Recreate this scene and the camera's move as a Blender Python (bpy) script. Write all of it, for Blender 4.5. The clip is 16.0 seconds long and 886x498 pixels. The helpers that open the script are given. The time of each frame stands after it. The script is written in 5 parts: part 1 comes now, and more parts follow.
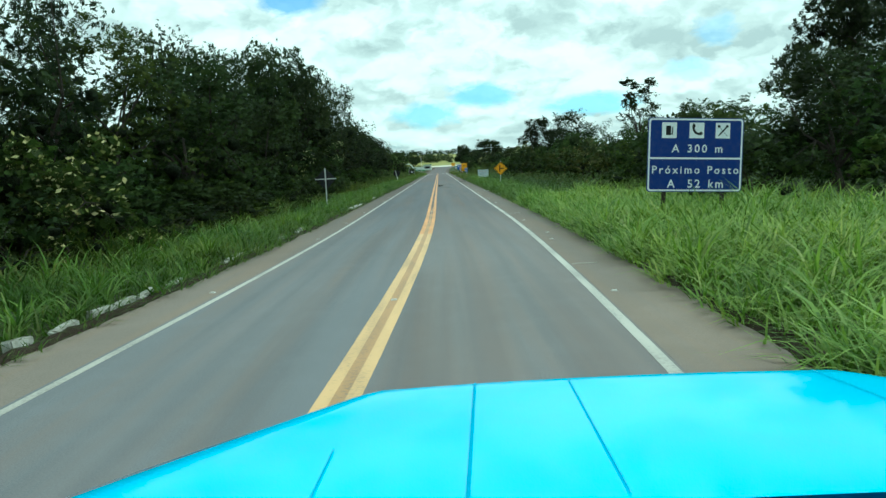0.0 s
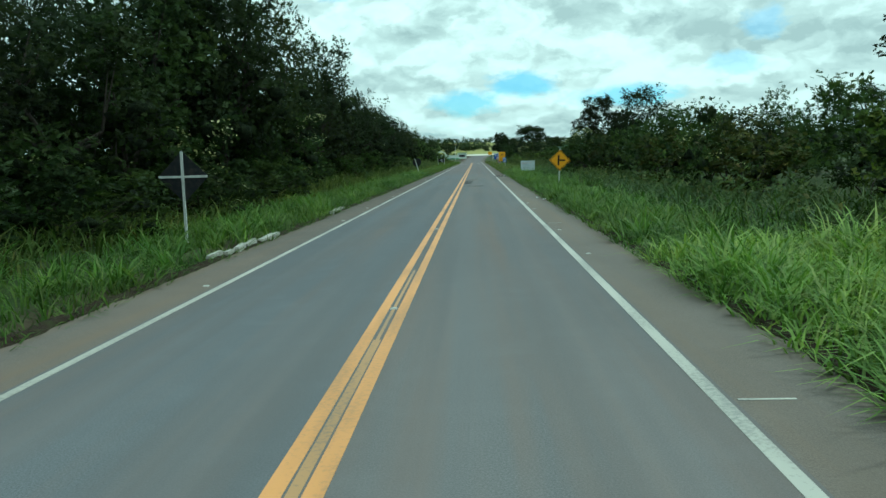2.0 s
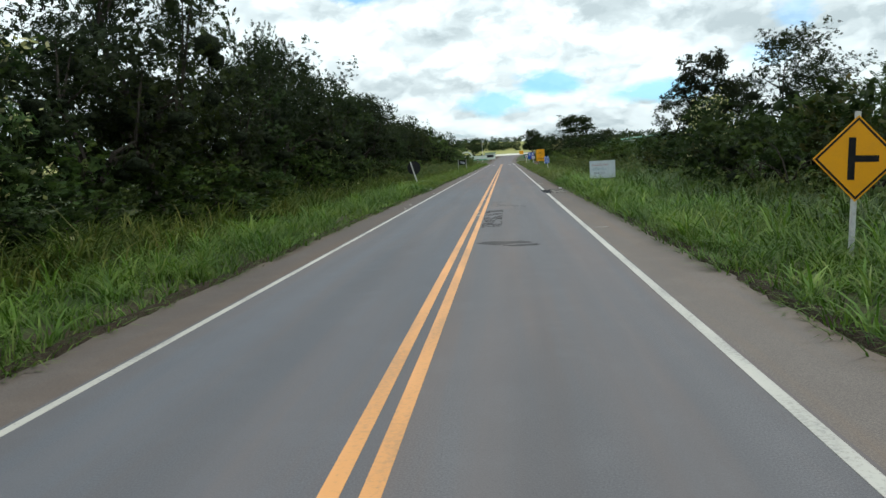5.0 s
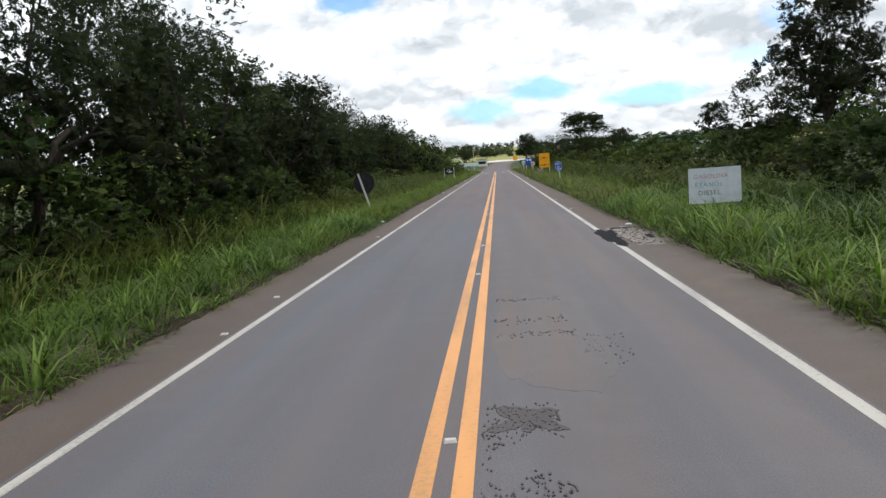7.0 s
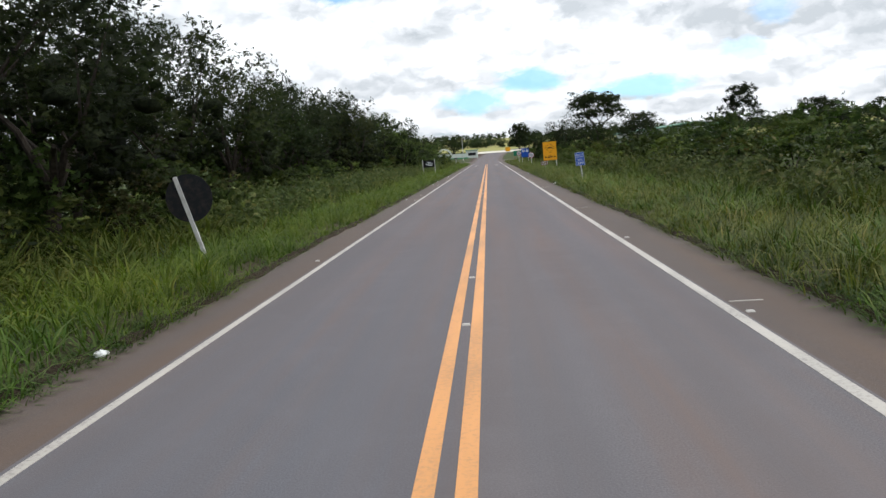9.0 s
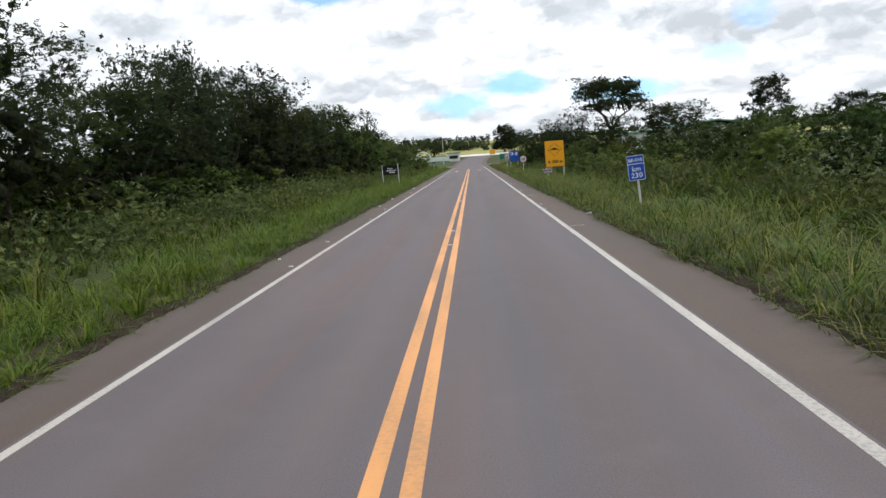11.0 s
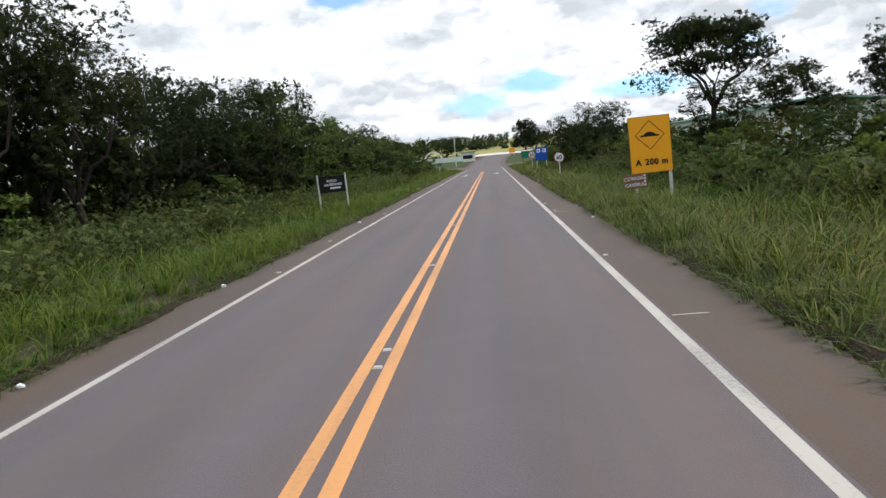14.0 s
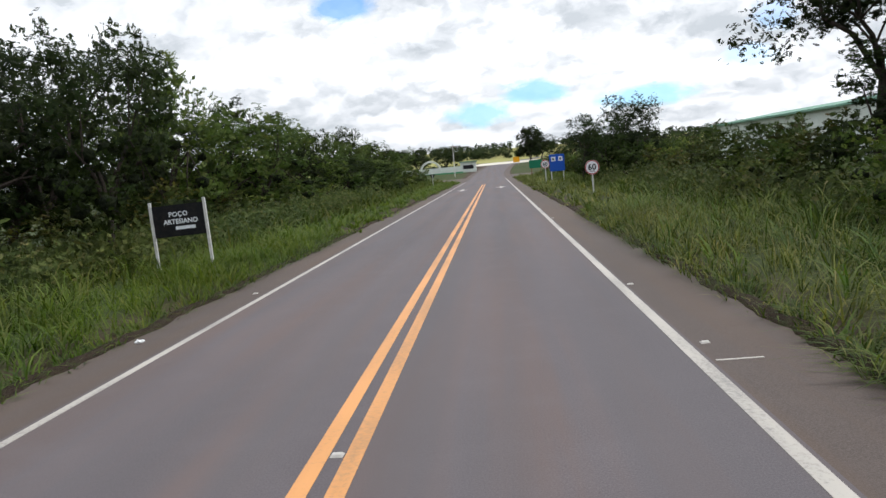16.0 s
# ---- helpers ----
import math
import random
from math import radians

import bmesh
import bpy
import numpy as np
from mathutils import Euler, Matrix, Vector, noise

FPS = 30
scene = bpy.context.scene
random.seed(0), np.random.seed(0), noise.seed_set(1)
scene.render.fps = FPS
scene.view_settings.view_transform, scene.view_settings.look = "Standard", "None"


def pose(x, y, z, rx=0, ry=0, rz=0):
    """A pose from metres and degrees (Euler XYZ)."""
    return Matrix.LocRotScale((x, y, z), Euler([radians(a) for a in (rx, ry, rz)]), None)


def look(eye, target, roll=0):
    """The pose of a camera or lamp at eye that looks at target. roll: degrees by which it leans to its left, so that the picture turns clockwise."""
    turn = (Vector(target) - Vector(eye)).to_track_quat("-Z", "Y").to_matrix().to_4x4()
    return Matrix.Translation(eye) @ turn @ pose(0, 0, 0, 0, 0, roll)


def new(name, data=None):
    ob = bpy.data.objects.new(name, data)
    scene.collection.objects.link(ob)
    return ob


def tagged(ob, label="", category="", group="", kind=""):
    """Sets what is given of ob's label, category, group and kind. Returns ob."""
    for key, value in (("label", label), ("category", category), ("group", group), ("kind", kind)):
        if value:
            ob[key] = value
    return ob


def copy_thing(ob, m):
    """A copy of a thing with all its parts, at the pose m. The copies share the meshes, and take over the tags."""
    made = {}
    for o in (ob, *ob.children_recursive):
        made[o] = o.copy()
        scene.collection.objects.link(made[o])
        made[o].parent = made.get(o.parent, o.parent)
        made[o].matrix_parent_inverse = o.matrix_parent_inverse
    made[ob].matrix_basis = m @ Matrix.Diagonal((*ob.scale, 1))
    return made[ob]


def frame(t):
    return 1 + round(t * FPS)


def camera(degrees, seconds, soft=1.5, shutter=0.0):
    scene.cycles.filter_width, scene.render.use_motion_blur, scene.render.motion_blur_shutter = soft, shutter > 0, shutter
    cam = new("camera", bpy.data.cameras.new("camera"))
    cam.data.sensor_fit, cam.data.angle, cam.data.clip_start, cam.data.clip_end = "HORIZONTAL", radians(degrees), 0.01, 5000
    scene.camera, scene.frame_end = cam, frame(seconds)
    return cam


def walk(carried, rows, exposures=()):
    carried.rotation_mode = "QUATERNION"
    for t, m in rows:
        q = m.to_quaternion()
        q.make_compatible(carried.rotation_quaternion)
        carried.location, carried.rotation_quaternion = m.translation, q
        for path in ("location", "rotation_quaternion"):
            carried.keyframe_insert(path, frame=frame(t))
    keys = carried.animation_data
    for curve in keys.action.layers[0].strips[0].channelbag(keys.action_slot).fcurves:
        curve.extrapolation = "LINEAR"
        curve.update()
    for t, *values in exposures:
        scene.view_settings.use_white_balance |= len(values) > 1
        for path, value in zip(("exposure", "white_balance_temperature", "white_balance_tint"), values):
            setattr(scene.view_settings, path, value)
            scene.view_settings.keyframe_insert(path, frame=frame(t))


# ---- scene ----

# ---------------------------------------------------------------- camera
cam = camera(60.0, 16.0, soft=1.5)
ROWS = [  # seconds, x, y, z, yaw to the left, pitch up, roll
    (0, 0.49, -17.35, 2.27, -0.01, -6.04, -2.96),
    (0.5, 0.85, -9.97, 2.25, 0.84, -6.14, -2.69),
    (1, 1.13, -2.54, 2.25, 1.66, -7.09, -2.73),
    (1.5, 1.28, 4.44, 2.21, 2.22, -6.21, -1.79),
    (2, 1.30, 11.50, 2.28, 2.61, -6.80, -1.51),
    (2.5, 1.38, 18.56, 2.22, 2.70, -6.64, -1.72),
    (3, 1.47, 25.47, 2.22, 3.09, -6.02, -2.03),
    (3.5, 1.47, 32.23, 2.25, 3.39, -6.52, -2.16),
    (4, 1.44, 38.83, 2.24, 4.37, -7.09, -2.37),
    (6.5, 0.63, 70.96, 2.26, 4.61, -5.76, -3.93),
    (7, 0.54, 77.31, 2.28, 4.45, -6.08, -4.19),
    (7.5, 0.50, 83.60, 2.22, 4.39, -6.88, -3.41),
    (8, 0.45, 89.69, 2.25, 4.37, -6.14, -3.58),
    (8.5, 0.42, 95.72, 2.24, 4.10, -6.59, -3.37),
    (9, 0.43, 101.95, 2.26, 3.79, -6.78, -3.94),
    (11.5, 0.92, 132.38, 2.30, 2.20, -6.55, -3.99),
    (12, 1.16, 138.05, 2.28, 2.10, -6.43, -4.57),
    (12.5, 1.28, 143.31, 2.25, 2.79, -6.34, -4.92),
    (13, 1.39, 148.64, 2.25, 3.22, -6.81, -4.91),
    (13.5, 1.49, 154.01, 2.29, 3.83, -6.86, -5.45),
    (14, 1.48, 159.25, 2.26, 4.15, -6.50, -5.28),
    (14.5, 1.52, 164.43, 2.28, 4.37, -7.16, -5.50),
    (15, 1.50, 169.70, 2.22, 4.37, -6.16, -5.46),
    (15.5, 1.47, 174.90, 2.24, 4.29, -6.50, -5.00),
    (16, 1.48, 179.95, 2.25, 4.28, -5.76, -5.21),
]


def aim(x, y, z, yaw, pitch, roll):
    a, b = radians(yaw), radians(pitch)
    way = Vector((-math.sin(a) * math.cos(b), math.cos(a) * math.cos(b), math.sin(b)))
    eye = Vector((x, y, z))
    return look(eye, eye + way, roll)


PATH = [(r[0], aim(*r[1:])) for r in ROWS]
walk(cam, PATH, exposures=[(0.0, -0.24, 5400, -28), (1.5, -0.46, 5250, -32), (2.5, -0.40, 5250, -27), (4.2, -0.30, 5650, -11), (6.5, -0.16, 6150, 8), (16.0, -0.16, 6150, 10)])

# ---------------------------------------------------------------- world and sun
SUN_DIR = Vector((0.52, 0.30, 0.80)).normalized()
world = bpy.data.worlds.new("sky")
scene.world = world
world.use_nodes = True
wt = world.node_tree
wt.nodes.clear()


def nd(tree, kind, **values):
    n = tree.nodes.new(kind)
    for key, value in values.items():
        if key == "op":
            n.operation = value
        elif key == "sky":
            n.sky_type = value
        elif key == "blend":
            n.data_type, n.blend_type = "RGBA", value
        elif key == "noise_type":
            n.noise_type = value
        elif key == "label":
            n.label = value
    return n


def mth(tree, op, a, b=None, c=None, clamp=False):
    n = tree.nodes.new("ShaderNodeMath")
    n.operation, n.use_clamp = op, clamp
    for i, v in enumerate((a, b, c)):
        if v is None:
            continue
        if isinstance(v, (int, float)):
            n.inputs[i].default_value = v
        else:
            tree.links.new(v, n.inputs[i])
    return n.outputs[0]


def mixc(tree, fac, a, b, blend="MIX"):
    n = tree.nodes.new("ShaderNodeMix")
    n.data_type, n.blend_type = "RGBA", blend
    for i, v in ((0, fac), (6, a), (7, b)):
        if isinstance(v, (int, float)):
            n.inputs[i].default_value = v
        elif isinstance(v, (tuple, list)):
            n.inputs[i].default_value = (*v, 1.0) if len(v) == 3 else v
        else:
            tree.links.new(v, n.inputs[i])
    return n.outputs[2]


def ramp(tree, value, stops):
    n = tree.nodes.new("ShaderNodeValToRGB")
    els = n.color_ramp.elements
    while len(els) < len(stops):
        els.new(0.5)
    for e, (p, c) in zip(els, stops):
        e.position = p
        e.color = (*c, 1.0) if not isinstance(c, (int, float)) else (c, c, c, 1.0)
    tree.links.new(value, n.inputs[0])
    return n.outputs[0]


def noise_tex(tree, vec, scale, detail=4.0, rough=0.55, distort=0.0):
    n = tree.nodes.new("ShaderNodeTexNoise")
    n.inputs["Scale"].default_value = scale
    n.inputs["Detail"].default_value = detail
    n.inputs["Roughness"].default_value = rough
    n.inputs["Distortion"].default_value = distort
    if vec is not None:
        tree.links.new(vec, n.inputs["Vector"])
    return n.outputs[0]


coord = wt.nodes.new("ShaderNodeTexCoord").outputs["Generated"]
sep = wt.nodes.new("ShaderNodeSeparateXYZ")
wt.links.new(coord, sep.inputs[0])
DX, DY, DZ = sep.outputs
# azimuth and elevation in degrees
AZ = mth(wt, "MULTIPLY", mth(wt, "ARCTAN2", DX, DY), 57.2958)
EL = mth(wt, "MULTIPLY", mth(wt, "ARCSINE", DZ), 57.2958)
# clouds: the sky plane seen in perspective, and the low heaps in angle
up = mth(wt, "ADD", mth(wt, "MAXIMUM", DZ, 0.0), 0.16)
cmb = wt.nodes.new("ShaderNodeCombineXYZ")
wt.links.new(mth(wt, "DIVIDE", DX, up), cmb.inputs[0])
wt.links.new(mth(wt, "DIVIDE", DY, up), cmb.inputs[1])
flat = noise_tex(wt, cmb.outputs[0], 1.1, 8.0, 0.55, 0.2)


def angular(sa, se, z):
    c = wt.nodes.new("ShaderNodeCombineXYZ")
    wt.links.new(mth(wt, "MULTIPLY", AZ, sa), c.inputs[0])
    wt.links.new(mth(wt, "MULTIPLY", EL, se), c.inputs[1])
    c.inputs[2].default_value = z
    return c.outputs[0]


heap = noise_tex(wt, angular(0.20, 0.33, 0.0), 1.2, 8.0, 0.56, 0.2)
fine = noise_tex(wt, angular(0.62, 1.15, 9.0), 1.2, 6.0, 0.6, 0.3)
belly = noise_tex(wt, angular(0.10, 0.21, 4.7), 1.0, 6.0, 0.50, 0.15)


def blob(az, el, wa, we, ragged=0.7, slope=1.6):
    """A patch of the sky round a direction, ragged by the cloud noise."""
    a = mth(wt, "DIVIDE", mth(wt, "SUBTRACT", AZ, az), wa)
    e = mth(wt, "DIVIDE", mth(wt, "SUBTRACT", EL, el), we)
    d = mth(wt, "SQRT", mth(wt, "ADD", mth(wt, "MULTIPLY", a, a), mth(wt, "MULTIPLY", e, e)))
    d = mth(wt, "ADD", d, mth(wt, "MULTIPLY", mth(wt, "SUBTRACT", mth(wt, "ADD", mth(wt, "MULTIPLY", heap, 0.55), mth(wt, "MULTIPLY", fine, 0.45)), 0.5), 4.2 * ragged))
    return mth(wt, "MULTIPLY", mth(wt, "SUBTRACT", 1.3, d), slope, clamp=True)


gap = None
for g in ((-0.6, 3.9, 2.2, 0.9, 0.6), (3.6, 5.2, 2.3, 0.8, 0.6), (11.0, 4.0, 3.6, 0.75, 0.6), (-10.0, 12.2, 2.2, 0.9, 0.5), (-34, 20, 9, 4), (38, 26, 12, 5), (75, 40, 20, 9),
          (-80, 35, 22, 8), (150, 38, 22, 9), (-150, 30, 25, 7)):
    b = blob(*g)
    gap = b if gap is None else mth(wt, "MAXIMUM", gap, b)
for g in ((18.4, 6.0, 1.5, 0.7, 0.8), (19.8, 8.4, 1.3, 1.1, 0.8), (20.6, 11.5, 2.4, 1.0, 0.9)):
    gap = mth(wt, "MAXIMUM", gap, mth(wt, "MULTIPLY", blob(*g), 0.48))
thin = mth(wt, "MULTIPLY", mth(wt, "SUBTRACT", 0.36, flat, clamp=True), 2.4)
clear = mth(wt, "MULTIPLY", mth(wt, "MAXIMUM", gap, thin), 0.82, clamp=True)
dark = mth(wt, "MULTIPLY", blob(-4.6, 8.9, 2.5, 0.65, 0.85, 0.75), 0.75)
for az, el, wa, we, k in ((9.0, 12.4, 6.5, 0.9, 0.30), (7.0, 6.6, 5.5, 0.45, 0.22), (22.0, 10.0, 5.0, 0.9, 0.28), (-3.5, 5.0, 4.0, 0.4, 0.18), (-16.0, 8.0, 5.0, 0.6, 0.18)):
    dark = mth(wt, "MAXIMUM", dark, mth(wt, "MULTIPLY", blob(az, el, wa, we, 0.8, 0.7), k))
# heaped clouds: the same noise a little higher up tells the lit tops from the grey bases
LOW = mth(wt, "LOGARITHM", mth(wt, "ADD", mth(wt, "MAXIMUM", EL, 0.0), 5.0), 2.718)


def heaps(lift, scale, seed, detail):
    """Billows: rounded cells within cells, drawn together towards the horizon and torn a little by noise."""
    c = wt.nodes.new("ShaderNodeCombineXYZ")
    wt.links.new(mth(wt, "ADD", mth(wt, "MULTIPLY", AZ, 0.15), mth(wt, "MULTIPLY", heap, 1.1)), c.inputs[0])
    wt.links.new(mth(wt, "ADD", mth(wt, "ADD", mth(wt, "MULTIPLY", LOW, 2.9), mth(wt, "MULTIPLY", fine, 0.35)), lift), c.inputs[1])
    c.inputs[2].default_value = seed
    v = wt.nodes.new("ShaderNodeTexVoronoi")
    v.feature = "SMOOTH_F1"
    for key, value in (("Scale", scale), ("Detail", detail), ("Roughness", 0.5), ("Smoothness", 0.6)):
        v.inputs[key].default_value = value
    wt.links.new(c.outputs[0], v.inputs["Vector"])
    return v.outputs["Distance"]


big = mth(wt, "SUBTRACT", heaps(0.30, 0.8, 2.2, 1.0), heaps(0.0, 0.8, 2.2, 2.5))
small = mth(wt, "SUBTRACT", heaps(0.13, 1.9, 7.1, 2.0), heaps(0.0, 1.9, 7.1, 3.0))
lit = mth(wt, "ADD", mth(wt, "MULTIPLY", big, 0.62), mth(wt, "MULTIPLY", small, 0.42))
lit = mth(wt, "ADD", lit, mth(wt, "MULTIPLY", mth(wt, "SUBTRACT", belly, 0.5), 0.7))
shade = ramp(wt, mth(wt, "ADD", lit, 0.5), [(0.12, (0.74, 0.77, 0.79)), (0.33, (1.06, 1.065, 1.07)), (0.45, (1.30, 1.30, 1.30)), (0.62, (1.46, 1.46, 1.45))])
shade = mixc(wt, mth(wt, "MULTIPLY", dark, 0.80, clamp=True), shade, (0.47, 0.52, 0.55))
# cloud cover glows more towards the zenith than at the horizon
zenith = mth(wt, "ADD", mth(wt, "MULTIPLY", mth(wt, "MAXIMUM", DZ, 0.0), 0.65), 1.03)
cloud = mixc(wt, 1.0, shade, zenith, "MULTIPLY")
sky = nd(wt, "ShaderNodeTexSky", sky="NISHITA")
sky.sun_disc = False
sky.sun_elevation = math.asin(SUN_DIR.z)
sky.sun_rotation = math.atan2(SUN_DIR.x, SUN_DIR.y)
sky.air_density, sky.dust_density = 1.0, 0.4
blue = mixc(wt, 1.0, sky.outputs[0], (0.110, 0.165, 0.215), "MULTIPLY")
colour = mixc(wt, clear, cloud, blue)
bg = wt.nodes.new("ShaderNodeBackground")
bg.inputs[1].default_value = 0.92
wt.links.new(colour, bg.inputs[0])
wo = wt.nodes.new("ShaderNodeOutputWorld")
wt.links.new(bg.outputs[0], wo.inputs[0])

sun = new("sun", bpy.data.lights.new("sun", "SUN"))
sun.data.energy, sun.data.angle, sun.data.color = 2.1, radians(5), (1.0, 0.96, 0.90)
sun.matrix_world = look(SUN_DIR * 200, (0, 0, 0))

# ---------------------------------------------------------------- materials


def material(name, rough=0.8, metal=0.0, spec=0.4):
    m = bpy.data.materials.new(name)
    m.use_nodes = True
    t = m.node_tree
    p = t.nodes["Principled BSDF"]
    p.inputs["Roughness"].default_value = rough
    p.inputs["Metallic"].default_value = metal
    p.inputs["Specular IOR Level"].default_value = spec
    return m, t, p


def position(t):
    return t.nodes.new("ShaderNodeNewGeometry").outputs["Position"]


def local(t):
    return t.nodes.new("ShaderNodeTexCoord").outputs["Object"]


def bump(t, p, height, strength=0.3, distance=0.02):
    b = t.nodes.new("ShaderNodeBump")
    b.inputs["Strength"].default_value = strength
    b.inputs["Distance"].default_value = distance
    t.links.new(height, b.inputs["Height"])
    t.links.new(b.outputs[0], p.inputs["Normal"])


def stretched(t, vec, sx, sy, sz):
    n = t.nodes.new("ShaderNodeVectorMath")
    n.operation = "MULTIPLY"
    t.links.new(vec, n.inputs[0])
    n.inputs[1].default_value = (sx, sy, sz)
    return n.outputs[0]


def painted(name, colour, rough=0.5, metal=0.0, dirt=0.25, dirt_colour=(0.16, 0.12, 0.08), scale=6.0):
    """Plain coat of paint with faint blotches and grime."""
    m, t, p = material(name, rough, metal, 0.16)
    v = local(t)
    f = ramp(t, noise_tex(t, v, scale, 6, 0.65), [(0.45, 0.0), (0.75, 1.0)])
    g = ramp(t, noise_tex(t, v, scale * 9, 3), [(0.3, 0.9), (0.7, 1.05)])
    c = mixc(t, mth(t, "MULTIPLY", f, dirt), mixc(t, 1.0, colour, g, "MULTIPLY"), dirt_colour)
    t.links.new(c, p.inputs["Base Color"])
    return m


def make_asphalt(name, base, brown, brown_amount, seed, tracks=0.0, spec=0.3, stained=None):
    m, t, p = material(name, 0.88, spec=spec)
    v = position(t)
    grain = noise_tex(t, v, 55, 3, 0.7)
    mid = noise_tex(t, v, 1.3, 5, 0.6)
    streak = noise_tex(t, stretched(t, v, 1.3, 0.045, 1), 1.0 + seed, 4, 0.6)
    patch = noise_tex(t, stretched(t, v, 0.45, 0.10, 1), 1.0, 3, 0.5)
    c = mixc(t, ramp(t, grain, [(0.35, 0.0), (0.7, 1.0)]), tuple(k * 0.70 for k in base), tuple(k * 1.30 for k in base))
    c = mixc(t, mth(t, "MULTIPLY", ramp(t, streak, [(0.42, 0.0), (0.66, 1.0)]), brown_amount), c, brown)
    c = mixc(t, mth(t, "MULTIPLY", ramp(t, patch, [(0.46, 0.0), (0.60, 1.0)]), 0.35), c, tuple(k * 0.74 for k in base))
    c = mixc(t, mth(t, "MULTIPLY", ramp(t, mid, [(0.5, 0.0), (0.75, 1.0)]), 0.30), c, tuple(k * 1.25 for k in base))
    if tracks:
        # wheel paths: bands along the lane, polished where the tyres run and oily between
        sx = t.nodes.new("ShaderNodeSeparateXYZ")
        t.links.new(v, sx.inputs[0])
        wob = mth(t, "ADD", mth(t, "ABSOLUTE", sx.outputs[0]), mth(t, "MULTIPLY", mth(t, "SUBTRACT", patch, 0.5), 0.9))
        band = mth(t, "ADD", mth(t, "MULTIPLY", mth(t, "COSINE", mth(t, "MULTIPLY", mth(t, "SUBTRACT", wob, 0.95), 3.9)), 0.5), 0.5)
        long = noise_tex(t, stretched(t, v, 1.5, 0.03, 1), 1.0, 4, 0.5)
        c = mixc(t, mth(t, "MULTIPLY", band, tracks * 0.5), c, tuple(k * 1.18 for k in base))
        # the left lane is bluer where it was resealed, up to the tar patch
        cool = mth(t, "MULTIPLY", mth(t, "MULTIPLY", mth(t, "ADD", mth(t, "MULTIPLY", sx.outputs[0], -4.0), 0.5, clamp=True), mth(t, "MULTIPLY", mth(t, "SUBTRACT", 124.0, sx.outputs[1]), 0.06, clamp=True)), 0.8)
        c = mixc(t, cool, c, mixc(t, 1.0, c, (0.86, 0.94, 1.02), "MULTIPLY"))
        brownish = mth(t, "MULTIPLY", mth(t, "SUBTRACT", sx.outputs[1], 104.0), 0.05, clamp=True)
        c = mixc(t, brownish, c, mixc(t, 1.0, c, (0.93, 0.87, 0.87), "MULTIPLY"))
        # the first stretch is paler: sunlight there is mixed into the asphalt colour
        sunlit_start = mth(t, "SUBTRACT", 1.0, mth(t, "MULTIPLY", mth(t, "SUBTRACT", sx.outputs[1], 2.0), 0.035, clamp=True))
        c = mixc(t, sunlit_start, c, mixc(t, 1.0, c, (1.42, 1.42, 1.36), "MULTIPLY"))
        c = mixc(t, mth(t, "MULTIPLY", ramp(t, long, [(0.45, 0.0), (0.62, 1.0)]), tracks * 0.55), c, tuple(k * 0.72 for k in base))
    if stained:
        # further along the road the surface is stained darker and redder
        so = t.nodes.new("ShaderNodeSeparateXYZ")
        t.links.new(v, so.inputs[0])
        far = mth(t, "ADD", so.outputs[1], mth(t, "MULTIPLY", mth(t, "SUBTRACT", mid, 0.5), 60.0))
        far = mth(t, "DIVIDE", mth(t, "SUBTRACT", far, stained[0]), stained[1] - stained[0], clamp=True)
        c = mixc(t, far, c, mixc(t, 1.0, c, (0.64, 0.61, 0.60), "MULTIPLY"))
        # and the first stretch is brightened, its sunshine put into the shoulder colour
        sun_start = mth(t, "SUBTRACT", 1.0, mth(t, "MULTIPLY", mth(t, "SUBTRACT", so.outputs[1], -6.0), 0.04, clamp=True))
        c = mixc(t, sun_start, c, mixc(t, 1.0, c, (1.42, 1.40, 1.34), "MULTIPLY"))
    t.links.new(c, p.inputs["Base Color"])
    bump(t, p, grain, 0.35, 0.01)
    return m


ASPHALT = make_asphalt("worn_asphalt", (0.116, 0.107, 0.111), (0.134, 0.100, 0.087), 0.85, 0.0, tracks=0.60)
SHOULDER = make_asphalt("dusty_shoulder_asphalt", (0.136, 0.111, 0.097), (0.158, 0.110, 0.078), 0.7, 0.3, stained=(55, 105))
SHOULDER_DARK = make_asphalt("stained_shoulder_asphalt", (0.136, 0.111, 0.097), (0.158, 0.110, 0.078), 0.7, 0.35, stained=(20, 70))
TAR = make_asphalt("fresh_tar", (0.012, 0.012, 0.014), (0.03, 0.026, 0.023), 0.2, 0.1, spec=0.05)
WORN_TAR = make_asphalt("worn_tar", (0.064, 0.059, 0.058), (0.10, 0.085, 0.075), 0.6, 0.15, spec=0.1)
PITS = make_asphalt("pitted_asphalt", (0.090, 0.082, 0.081), (0.10, 0.088, 0.078), 0.3, 0.5, spec=0.1)
DRY_PATCH = make_asphalt("dry_brown_asphalt", (0.122, 0.111, 0.112), (0.138, 0.106, 0.094), 0.8, 0.4)
# pale concrete, its sunlit brightness held in the base colour
CONCRETE = make_asphalt("sunlit_pale_paving", (0.62, 0.58, 0.50), (0.52, 0.44, 0.34), 0.35, 0.2)


